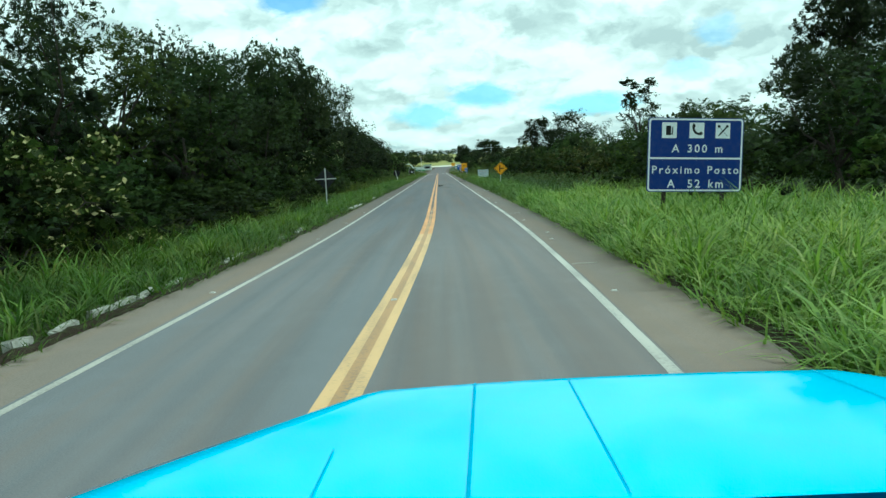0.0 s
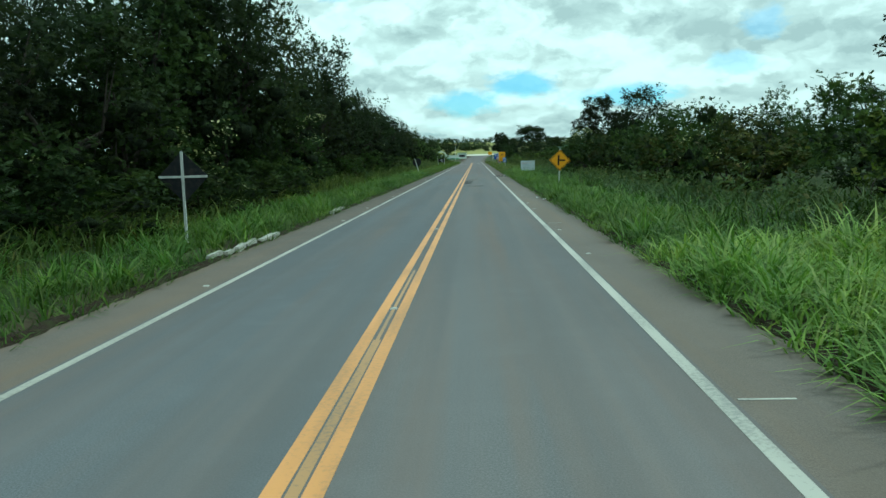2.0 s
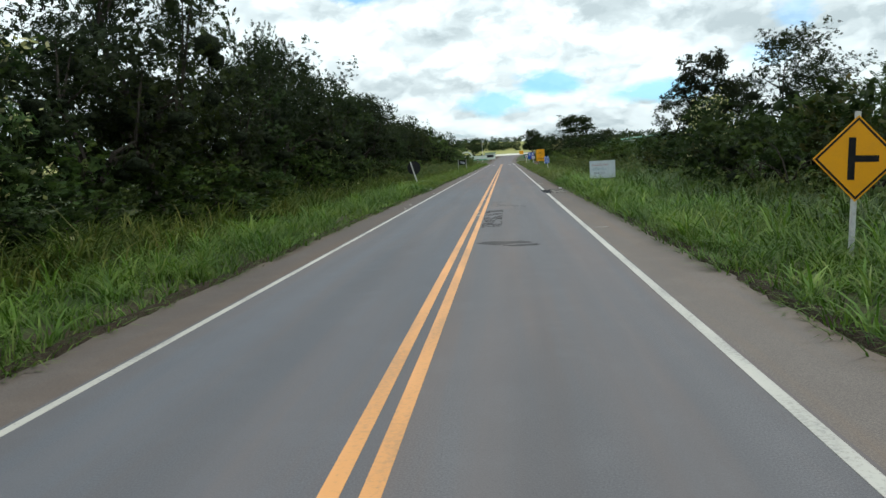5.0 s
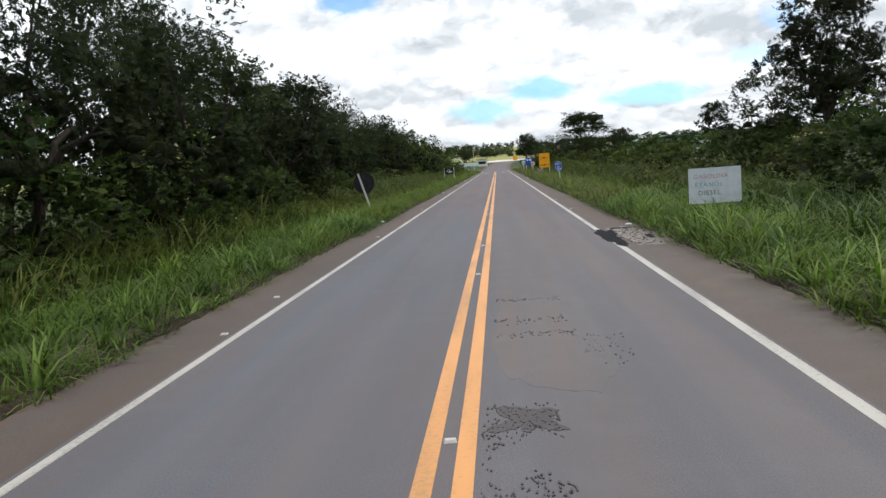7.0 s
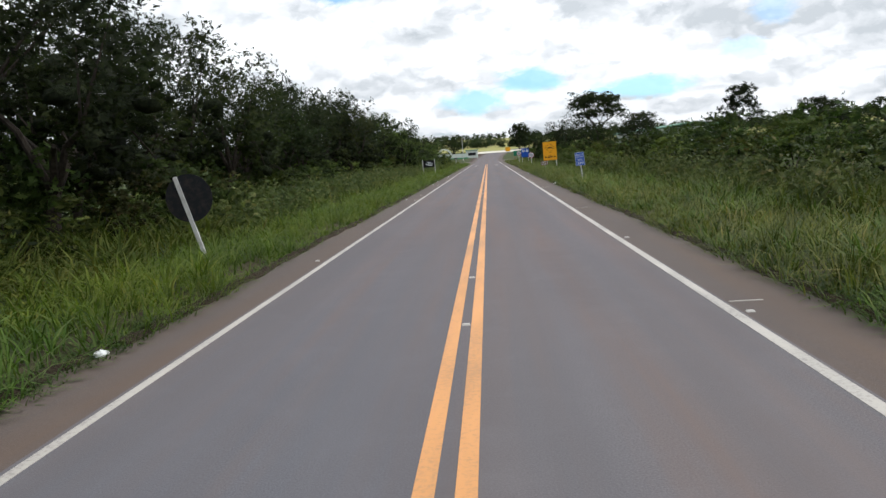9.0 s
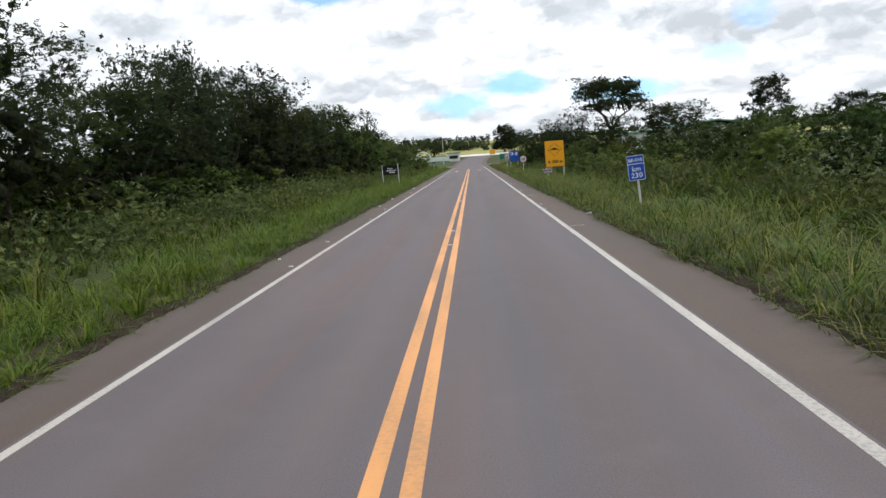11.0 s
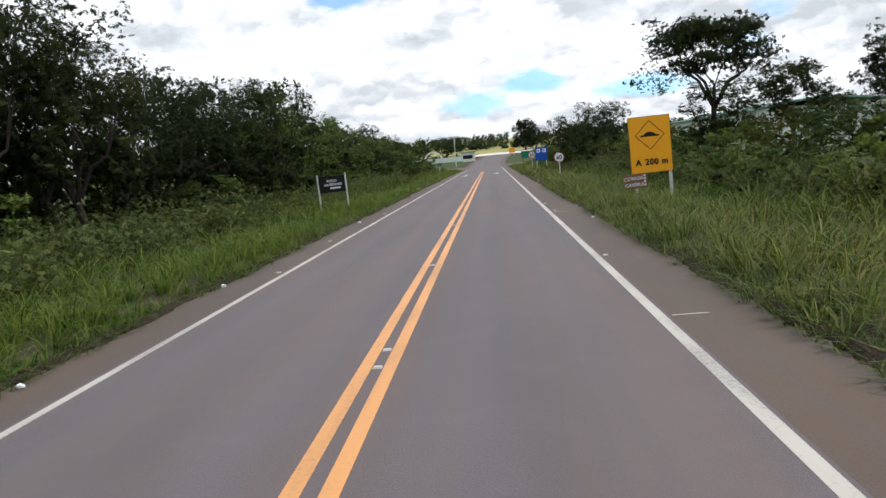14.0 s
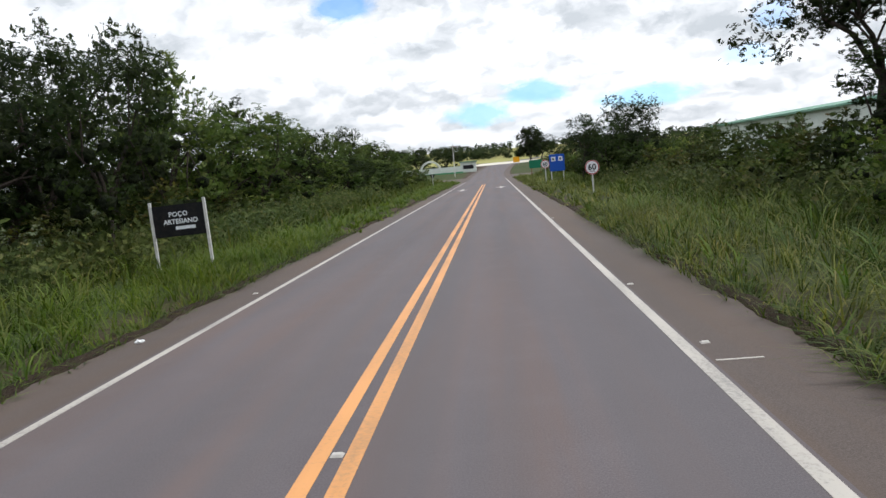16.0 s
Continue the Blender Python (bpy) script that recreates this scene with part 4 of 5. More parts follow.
def well_board():
    s = thing("well_drilling_board", pose(-7.11, 200.3, 0, 0, -1.5, 0), "black board with white lettering between two white posts", "sign board")
    zc = 1.58
    panel = part("panel", box(bmesh.new(), -0.72, 0.72, 0.0, 0.025, zc - 0.43, zc + 0.43, 0.004), SIGN_BLACK, s)
    lettering("lettering", "PO\u00c7O", 0.18, SIGN_WHITE, panel, 0.0, zc + 0.18, bold=0.005, spacing=1.08)
    lettering("lettering", "ARTESIANO", 0.18, SIGN_WHITE, panel, 0.04, zc - 0.02, bold=0.005, spacing=1.0)
    part("text_bar", box(bmesh.new(), -0.12, 0.44, -0.003, 0.0, zc - 0.25, zc - 0.16), SIGN_WHITE, panel, "unreadable white line of writing")
    for x in (-0.76, 0.76):
        post(s, x, -0.03, -0.3, zc + 0.55, 0.075)


well_board()


def limit_sign(m, r, group_label):
    s = thing("speed_limit_sign", m, group_label, "road sign", "speed limit signs")
    zc = 1.68
    panel = part("panel", outline_plate(bmesh.new(), circle(r, 0, zc, 40), 0.0, 0.006), SIGN_WHITE, s)
    part("rim", ring(bmesh.new(), circle(r - 0.01, 0, zc, 40), circle(r * 0.84, 0, zc, 40), -0.003, 0.0), SIGN_RED, panel, "red rim")
    lettering("lettering", "60", 0.50, SIGN_BLACK, panel, 0.0, zc + 0.03, bold=0.014)
    part("text_bar", box(bmesh.new(), -0.15, 0.15, -0.004, 0.0, zc - 0.25, zc - 0.21), SIGN_BLACK, panel, "small unreadable line")
    post(s, 0.0, 0.008, -0.3, zc + r * 0.8, 0.085)


limit_sign(pose(7.38, 226.9, 0), 0.44, "round white 60 speed limit sign with red rim")
limit_sign(pose(6.75, 259.5, 0.35), 0.44, "round white speed limit sign beside blue sign")


def small_service_sign():
    s = thing("blue_services_sign", pose(8.05, 260.5, 0), "blue roadside services sign with two white pictograms", "road sign")
    zc, w, h = 2.08, 1.55, 1.72
    panel = part("panel", outline_plate(bmesh.new(), rounded(w, h, 0.06, 0, zc), 0.0, 0.02), SIGN_BLUE_LIGHT, s)
    for x in (-0.35, 0.38):
        tile = part("pictogram", box(bmesh.new(), x - 0.22, x + 0.22, -0.004, 0.0, zc + 0.16, zc + 0.62), SIGN_WHITE, panel, "white pictogram tile")
        part("symbol", box(bmesh.new(), x - 0.10, x + 0.06, -0.008, -0.004, zc + 0.27, zc + 0.50), SIGN_BLACK, tile)
    post(s, -0.62, 0.022, -0.3, zc + 0.7, 0.09)
    post(s, 0.62, 0.022, -0.3, zc + 0.7, 0.09)


small_service_sign()


def direction_sign():
    s = thing("direction_sign", pose(8.0, 300, 0), "green direction sign on a dark post near the junction", "road sign")
    part("panel", outline_plate(bmesh.new(), rounded(2.0, 1.25, 0.05, 0, 2.1), 0.0, 0.02), SIGN_GREEN, s)
    for x in (-0.7, 0.7):
        post(s, x, 0.022, -0.3, 2.7, 0.1, WOOD_BROWN)


direction_sign()


def give_way_back():
    s = thing("give_way_sign", pose(-7.4, 291, 0), "small sign seen from behind on a white post", "road sign")
    part("panel", outline_plate(bmesh.new(), [(-0.42, 1.95), (0.42, 1.95), (0.0, 1.2)], 0.0, 0.006), PLATE_BACK, s)
    part("post", box(bmesh.new(), -0.04, 0.04, -0.06, -0.001, -0.3, 1.9, 0.006), POST_WHITE, s)


give_way_back()

# ---------------------------------------------------------------- buildings beyond


def far_buildings():
    z = road_z(395)
    w = thing("boundary_wall", pose(-14.5, 395, z - 0.2), "low whitewashed boundary wall with green band and arched gate", "wall")
    part("wall", box(bmesh.new(), -10, 7.5, 0, 0.3, 0, 2.0, 0.02), WALL_WHITE, w)
    part("band", box(bmesh.new(), -10, 7.5, -0.02, 0.0, 0.0, 0.55), WALL_GREEN, w, "green painted band")
    outer = [(-1.5 + 3.0 * math.cos(a), 1.2 + 3.0 * math.sin(a)) for a in np.linspace(0, math.pi, 17)]
    inner = [(-1.5 + 2.5 * math.cos(a), 1.2 + 2.5 * math.sin(a)) for a in np.linspace(math.pi, 0, 17)]
    part("arch", outline_plate(bmesh.new(), outer + inner, -0.5, -0.03), WALL_WHITE, w, "pale painted arch")
    k = thing("kiosk", pose(-5.6, 398, z - 0.2), "small white kiosk with dark opening and green roof", "building")
    part("wall", box(bmesh.new(), -2.2, 2.2, 0, 4, 0, 3.0, 0.02), WALL_WHITE, k)
    # black panel on the solid wall paints the shade of an opening
    part("opening", box(bmesh.new(), -1.5, 1.5, -0.02, 0.0, 1.1, 2.2), SIGN_BLACK, k, "black panel for the shaded counter opening")
    part("roof", box(bmesh.new(), -2.6, 2.6, -0.5, 4.4, 3.0, 3.25, 0.03), ROOF_GREEN, k)
    t = thing("price_totem", pose(9.0, 430, road_z(430)), "yellow roadside totem panel near the paving", "sign board")
    part("panel", box(bmesh.new(), -1.0, 1.0, 0, 0.3, 0.5, 2.2, 0.03), SIGN_YELLOW, t)
    post(t, -0.7, 0.32, -0.4, 2.0, 0.14)
    post(t, 0.7, 0.32, -0.4, 2.0, 0.14)
    p = thing("utility_pole", pose(-8.2, 372, road_z(372) - 0.2), "pale wooden utility pole with crossarm", "utility pole")
    bm = bmesh.new()
    bmesh.ops.create_cone(bm, segments=10, radius1=0.11, radius2=0.07, depth=8.2, cap_ends=True, matrix=Matrix.Translation((0, 0, 4.1)))
    part("pole", bm, POST_WHITE, p)
    part("crossarm", box(bmesh.new(), -0.9, 0.9, -0.06, 0.06, 7.5, 7.65), WOOD_BROWN, p)
    h = thing("warehouse", pose(32, 250, ground_z(40, 250) - 0.3, 0, 0, 4), "long low warehouse with green sheet roof and white gable", "building")
    part("wall", box(bmesh.new(), 0, 15, 0, 30, 0, 5.2, 0.02), WALL_WHITE, h)
    bm = bmesh.new()
    for y in (-0.5, 30.5):
        for x, zz in ((-0.6, 5.1), (7.5, 6.0), (15.6, 5.1), (15.6, 5.3), (7.5, 6.2), (-0.6, 5.3)):
            bm.verts.new((x, y, zz))
    bm.verts.ensure_lookup_table()
    v = bm.verts
    for i in range(6):
        j = (i + 1) % 6
        bm.faces.new((v[i], v[j], v[6 + j], v[6 + i]))
    bm.faces.new([v[i] for i in range(6)])
    bm.faces.new([v[6 + i] for i in range(5, -1, -1)])
    part("roof", bm, ROOF_GREEN, h)


far_buildings()

# ---------------------------------------------------------------- front of the truck that carries the camera, set only where the drive starts


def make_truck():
    s = thing("truck", pose(1.024, -14.682, 0.006, -0.03, 0.32, -0.13), "cabless sky-blue truck front with wide glossy bonnet below the first camera position", "truck")
    # bonnet as a grid: half width at each distance behind the nose, height falling to the rims
    rows, cols = 26, 40
    verts = []

    def half(v):
        return 0.88 + 0.79 * min(1.0, max(0.0, v - 0.05) / 0.95) ** 0.95

    for j in range(rows + 1):
        v = 1.15 * j / rows
        for i in range(cols + 1):
            u = -1 + 2 * i / cols
            x = u * half(v)
            edge = max(0.0, abs(u) - 0.86) / 0.14
            nose = max(0.0, 0.10 - v) / 0.10
            z = 1.50 + 0.02 * (1 - u * u) + 0.03 * v - 0.075 * edge ** 2 - 0.07 * nose ** 2
            verts.append((x, -v, z))
    n = cols + 1
    faces = [(j * n + i, (j + 1) * n + i, (j + 1) * n + i + 1, j * n + i + 1) for j in range(rows) for i in range(cols)]
    hood = mesh_object("bonnet", verts, faces, TRUCK_PAINT, s, "glossy sky-blue bonnet with pressed seams")
    for p in hood.data.polygons:
        p.use_smooth = True
    # lower body, bumper and wheels are unseen, added to carry the bonnet
    bm = bmesh.new()
    top = [(-half(1.15), -1.15), (-half(0.5), -0.5), (-half(0.0), 0.0), (half(0.0), 0.0), (half(0.5), -0.5), (half(1.15), -1.15)]
    a = [bm.verts.new((x * 0.995, y, 1.43)) for x, y in top]
    b = [bm.verts.new((x * 0.98, y, 0.62)) for x, y in top]
    bm.faces.new(a)
    bm.faces.new(b[::-1])
    for i in range(6):
        j = (i + 1) % 6
        bm.faces.new((a[i], b[i], b[j], a[j]))
    part("body", bm, TRUCK_PAINT, s, "sky-blue front body below the bonnet")
    part("bumper", box(bmesh.new(), -0.85, 0.85, 0.02, 0.16, 0.55, 0.78, 0.02), CHROME, s)
    for sx in (-1, 1):
        bm = bmesh.new()
        bmesh.ops.create_cone(bm, segments=28, radius1=0.46, radius2=0.46, depth=0.26, cap_ends=True, matrix=Matrix.LocRotScale((sx * 1.10, -0.62, 0.46), Euler((0, radians(90), 0)), None))
        part("wheel", bm, TYRE, s)

    def on_bonnet(x, y):
        v = -y
        u = max(-1.0, min(1.0, x / half(v)))
        edge = max(0.0, abs(u) - 0.86) / 0.14
        nose = max(0.0, 0.10 - v) / 0.10
        return 1.50 + 0.02 * (1 - u * u) + 0.03 * v - 0.075 * edge ** 2 - 0.07 * nose ** 2

    def run(name, x0, y0, x1, y1, w, mat, label):
        bm = bmesh.new()
        rows = []
        for k in range(13):
            f = k / 12
            x, y = x0 + (x1 - x0) * f, y0 + (y1 - y0) * f
            rows.append([bm.verts.new((x + o, y, on_bonnet(x + o, y) + 0.004)) for o in (-w / 2, w / 2)])
        for a, b in zip(rows, rows[1:]):
            bm.faces.new((a[0], a[1], b[1], b[0]))
        part(name, bm, mat, s, label)

    run("seam", -0.455, -0.07, -0.515, -1.1, 0.008, SEAM, "dark pressed seam")
    run("seam", -0.138, -0.12, -0.168, -1.1, 0.0035, SEAM, "thin dark seam")
    run("seam", 0.70, -0.10, 0.74, -0.60, 0.005, SEAM, "thin dark seam")
    run("seam", -0.855, -0.72, -0.862, -1.1, 0.0035, SEAM, "thin dark seam")
    run("trim_strip", -0.90, -0.10, -1.475, -0.90, 0.022, SIGN_WHITE, "thin bright trim strip")


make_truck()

# ---------------------------------------------------------------- trees and shrubs
rng = np.random.default_rng(7)


def leaf_mesh(name, centres, length, width, mat, droop=0.0, up_bias=0.4, form=None):
    """One rhombic, slightly folded leaf spray at each centre; form is the way its clump faces."""
    n = len(centres)
    form = np.tile((0.0, 0.0, 1.0), (n, 1)) if form is None else form
    d = rng.normal(size=(n, 3))
    d[:, 2] = d[:, 2] * 0.6 - droop
    d /= np.linalg.norm(d, axis=1)[:, None]
    nrm = rng.normal(size=(n, 3))
    nrm[:, 2] = np.abs(nrm[:, 2]) + up_bias
    side = np.cross(d, nrm)
    side /= np.linalg.norm(side, axis=1)[:, None] + 1e-9
    ln = (length * rng.uniform(0.65, 1.35, n))[:, None]
    wd = (width * rng.uniform(0.65, 1.35, n))[:, None]
    v = np.empty((n, 4, 3))
    v[:, 0] = centres - d * ln * 0.5
    v[:, 1] = centres + side * wd * 0.5 - d * ln * 0.08
    v[:, 2] = centres + d * ln * 0.5
    v[:, 3] = centres - side * wd * 0.5 - d * ln * 0.02
    return mesh_arrays(name, v.reshape(-1, 3), np.arange(4 * n).reshape(n, 4), mat, None, np.repeat(form, 4, axis=0))


def tube(bm, pts, radii, seg=6):
    rings = []
    for k, p in enumerate(pts):
        a = Vector(pts[min(k + 1, len(pts) - 1)]) - Vector(pts[max(k - 1, 0)])
        q = a.to_track_quat("Z", "Y")
        rings.append([bm.verts.new(Vector(p) + q @ Vector((radii[k] * math.cos(2 * math.pi * i / seg), radii[k] * math.sin(2 * math.pi * i / seg), 0))) for i in range(seg)])
    for r0, r1 in zip(rings, rings[1:]):
        for i in range(seg):
            bm.faces.new((r0[i], r0[(i + 1) % seg], r1[(i + 1) % seg], r1[i]))
    bm.faces.new(rings[-1])


def plant(name, height, spread, clumps, leaves, leaf_mat, leaf_size, trunk_r, base, flat=1.0, fill=0.75, droop=0.15, label="", category="tree", group="", blossom=0, low=0.0, core=0.36, limb_every=3, twigs=16):
    """A plant of that height: a forked trunk with limbs that reach to clumps of leaves."""
    s = thing(name, pose(0, 0, 0), label, category, group)
    bm = bmesh.new()
    bend = rng.uniform(-0.06, 0.06, 2) * height
    fork = Vector((bend[0], bend[1], base))
    tube(bm, [(0, 0, -0.4), (bend[0] * 0.4, bend[1] * 0.4, base * 0.5), fork], [trunk_r * 1.25, trunk_r, trunk_r * 0.8], 7)
    ends, sizes = [], []
    forks = []
    for k in range(5):
        a = 2 * math.pi * k / 5 + rng.uniform(-0.4, 0.4)
        q = fork + Vector((math.cos(a) * spread * 0.42, math.sin(a) * spread * 0.42, (height - base) * rng.uniform(0.18, 0.42)))
        forks.append(q)
        tube(bm, [fork + Vector((0, 0, -0.12 * base)), fork.lerp(q, 0.5) + Vector((0, 0, 0.06 * (height - base))), q], [trunk_r * 0.62, trunk_r * 0.48, trunk_r * 0.34], 6)
    for k in range(clumps):
        a = 2.399963 * k + rng.uniform(-0.5, 0.5)
        f = (k + 0.5) / clumps
        r = spread * math.sqrt(rng.uniform(0.08, 1.0)) * (1.0 - 0.35 * f * (2 - flat))
        top = base + (height - base) * (low + (1 - low) * f)
        c = Vector((bend[0] + r * math.cos(a), bend[1] + r * math.sin(a), min(height * 0.93, max(base * 0.7, top - 0.12 * spread * rng.uniform(0, 1.5)))))
        ends.append(c)
        sizes.append(spread * rng.uniform(0.20, 0.40))
        if k % limb_every:
            continue
        near = min(forks, key=lambda q: (q - c).length)
        mid = near.lerp(c, 0.5) + Vector((0, 0, 0.04 * height * rng.uniform(-0.2, 0.8)))
        tube(bm, [near, mid, c], [trunk_r * 0.30, trunk_r * 0.20, trunk_r * 0.06], 4)
    part("trunk", bm, BARK, s)
    per = leaves // clumps
    pts, forms = [], []
    heart = Vector((bend[0], bend[1], base + 0.35 * (height - base)))
    squash = np.array((1.0, 1.0, 0.62 * flat + 0.15))
    bm = bmesh.new()
    for i, (c, r) in enumerate(zip(ends, sizes)):
        # twigs end on a lumpy shell, and the leaves gather round the twig ends
        tw = rng.normal(size=(twigs, 3))
        tw /= np.linalg.norm(tw, axis=1)[:, None]
        tw = tw * (r * rng.uniform(0.55, 1.10, twigs) ** 0.8)[:, None]
        count = int(per * (0.72 + 0.6 * i / clumps))
        q = tw[rng.integers(0, twigs, count)] + rng.normal(size=(count, 3)) * r * 0.21
        pts.append(np.array(c) + q * squash)
        f = q / (np.linalg.norm(q, axis=1)[:, None] + 1e-6) + 0.7 * np.array((c - heart).normalized()) + np.array((0, 0, 0.35))
        forms.append(f / (np.linalg.norm(f, axis=1)[:, None] + 1e-6))
        # added solid lump: dark as the crown's inner shade, closing see-through gaps
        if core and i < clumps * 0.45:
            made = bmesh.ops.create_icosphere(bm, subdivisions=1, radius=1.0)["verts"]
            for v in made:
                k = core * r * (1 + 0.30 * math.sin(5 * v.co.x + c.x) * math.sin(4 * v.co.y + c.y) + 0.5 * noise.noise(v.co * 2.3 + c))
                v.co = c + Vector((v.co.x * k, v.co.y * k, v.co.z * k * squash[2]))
    for f in bm.faces:
        f.smooth = True
    pts, forms = np.concatenate(pts), np.concatenate(forms)
    up = pts[:, 2] > 0.05
    pts, forms = pts[up], forms[up]
    crown = new("crown", leaf_mesh("crown", pts, leaf_size, leaf_size * 0.7, leaf_mat, droop, 0.4, forms))
    crown.parent = s
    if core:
        part("crown_filler", bm, CORE, crown, "solid dark lumps standing for the shade inside the crown")
    else:
        bm.free()
    if blossom:
        q = pts[rng.integers(0, len(pts), blossom)] * np.array((1.03, 1.03, 1.02)) + rng.normal(size=(blossom, 3)) * 0.10
        fl = new("blossom", leaf_mesh("blossom", q, leaf_size * 0.55, leaf_size * 0.4, BLOSSOM, 0.0))
        fl.parent = s
        fl["label"] = "cream blossom"
    return s


BELT = "trees of the roadside belt"
TREES = [
    plant("tree", 9.5, 3.9, 26, 3100, LEAF_DARK, 0.34, 0.20, 2.0, 1.0, label="dense dark-green broadleaf tree of the roadside thicket", group=BELT, low=0.02),
    plant("tree", 9.0, 3.5, 24, 3000, LEAF_MID, 0.34, 0.18, 1.8, 1.05, label="dense green broadleaf tree of the roadside thicket", group=BELT, low=0.0),
    plant("tree", 10.0, 4.3, 28, 3200, LEAF_DARK, 0.35, 0.24, 2.4, 0.9, label="spreading dark-green tree with open crown edge", group=BELT, low=0.08),
    plant("tree", 8.5, 3.1, 22, 2700, LEAF_MID, 0.33, 0.16, 2.0, 1.1, label="narrow green broadleaf tree with uneven crown", group=BELT, low=0.0),
]
PALE_TREE = plant("tree", 8.5, 3.6, 22, 2000, LEAF_PALE, 0.41, 0.16, 1.8, 1.0, label="light-green broadleaf tree of the roadside thicket", group=BELT, low=0.0)
LONE_TREE = plant("tree", 9.5, 3.8, 22, 4000, LEAF_DARK, 0.38, 0.20, 3.2, 0.85, label="dark-green tree with open crown standing above the shrubs", group="lone trees", low=0.15, core=0.0)
BACK_TREE = plant("tree", 9.5, 4.2, 14, 1300, LEAF_DARK, 0.56, 0.22, 2.4, 1.0, label="tall dark-green tree standing deep in the thicket", group=BELT, low=0.2)
SHRUBS = [
    plant("shrub", 3.4, 1.9, 9, 850, LEAF_BUSH, 0.26, 0.05, 0.5, 0.9, label="leafy green roadside shrub", category="shrub", group="roadside shrubs"),
    plant("shrub", 3.0, 2.1, 9, 850, LEAF_MID, 0.26, 0.05, 0.4, 0.85, label="dense dark-green roadside shrub", category="shrub", group="roadside shrubs"),
    plant("shrub", 3.0, 1.9, 9, 820, LEAF_PALE, 0.25, 0.05, 0.4, 0.9, label="light-green leafy roadside shrub", category="shrub", group="roadside shrubs"),
    plant("shrub", 2.8, 1.8, 8, 800, LEAF_RUST, 0.25, 0.05, 0.4, 0.9, label="reddish-brown tinged roadside shrub", category="shrub", group="roadside shrubs"),
]
USED = set()


def set_plant(proto, x, y, height_scale, width_scale, turn):
    m = pose(x, y, ground_z(x, y) - 0.05, 0, 0, turn) @ Matrix.Diagonal((width_scale, width_scale, height_scale, 1))
    if proto.name not in USED:
        USED.add(proto.name)
        proto.matrix_basis = m
        return proto
    s = copy_thing(proto, m)
    s.matrix_basis = m
    return s


pr = random.Random(11)
DEEP = []  # bushes deep in the thicket: x, y, height, width


# left belt: two ranks of trees about 7.5 m tall, and the ones that stand out by their height
HEIGHT = {TREES[0]: 9.5, TREES[1]: 9.0, TREES[2]: 10.0, TREES[3]: 8.5, BACK_TREE: 9.5, LONE_TREE: 9.5, PALE_TREE: 8.5}
REACH = {TREES[0]: 4.1, TREES[1]: 3.7, TREES[2]: 4.5, TREES[3]: 3.3, BACK_TREE: 4.4, LONE_TREE: 4.0, PALE_TREE: 3.8}
FRONT_TALL = {6: 9.5, 7: 8, 13: 11.5, 15: 13, 17: 12, 20: 12.5, 21: 6.5, 23: 9, 25: 8.5, 32: 10.5, 33: 9.5, 35: 6, 36: 6.5, 40: 9.5, 41: 9.5, 44: 8.5, 45: 8.5, 46: 9, 47: 9.5, 49: 7, 51: 8, 54: 9.5, 55: 7, 59: 9, 60: 7, 66: 11}
BACK_TALL = {8: 11, 9: 10.5, 11: 13.5, 12: 13.5, 20: 12.5, 22: 13, 28: 6.5, 30: 10, 31: 11.5, 34: 9.5, 40: 9, 46: 9.5}
grow = random.Random(23)
pick = random.Random(31)


def belt(rank, x0, x1, dy, y0, y1, tall):
    y, k = y0, 0
    while y < y1:
        x = grow.uniform(x0, x1) - (3.0 if rank == 0 and 132 < y < 256 else 0.0)
        reach, h = grow.uniform(3.0, 4.2), tall.get(k, 7.5)
        if rank == 0 and y > 236:
            x, h = x - 2.0, 0.58 * h
        proto = BACK_TREE if rank == 1 and h == 7.5 else TREES[0] if 132 < y < 205 and pick.random() < 0.6 else pick.choice(TREES)
        if y > 212 and pick.random() < 0.5:
            proto = PALE_TREE
        set_plant(proto, x, y, h / HEIGHT[proto] * pick.uniform(0.99, 1.06) * (1.07 if y < 135 else 1.0), reach / REACH[proto], pick.uniform(0, 360))
        if h > 11 and y < 135:
            # a second stem close by closes the tall crowns
            set_plant(TREES[k % 2], x - 0.4, y + 1.7, 0.90 * h / HEIGHT[TREES[k % 2]], 1.05 * reach / REACH[TREES[k % 2]], pick.uniform(0, 360))
        y += dy * grow.uniform(0.8, 1.2)
        k += 1


belt(0, -14.6, -12.4, 5.2, -22, 318, FRONT_TALL)
belt(1, -22.0, -18.5, 6.6, -18, 318, BACK_TALL)
for x, y, reach, h, i in ((-13.2, 55.5, 4.5, 12.4, 2), (-14.0, 53.0, 4.6, 11.8, 0), (-21.5, 138.5, 4.0, 13.6, 2), (-25.0, 193.0, 4.0, 13.1, 0), (-21.4, 197.0, 3.5, 11.5, 1), (-10.6, 203.0, 2.4, 7.5, 3), (-14.8, 189.0, 3.6, 8.9, 0)):
    set_plant(TREES[i], x, y, h / HEIGHT[TREES[i]], reach / REACH[TREES[i]], pick.uniform(0, 360))
for k in range(12):
    set_plant(BACK_TREE, pick.uniform(-31, -27), -25 + 13 * k, 0.8, 1.0, pick.uniform(0, 360))
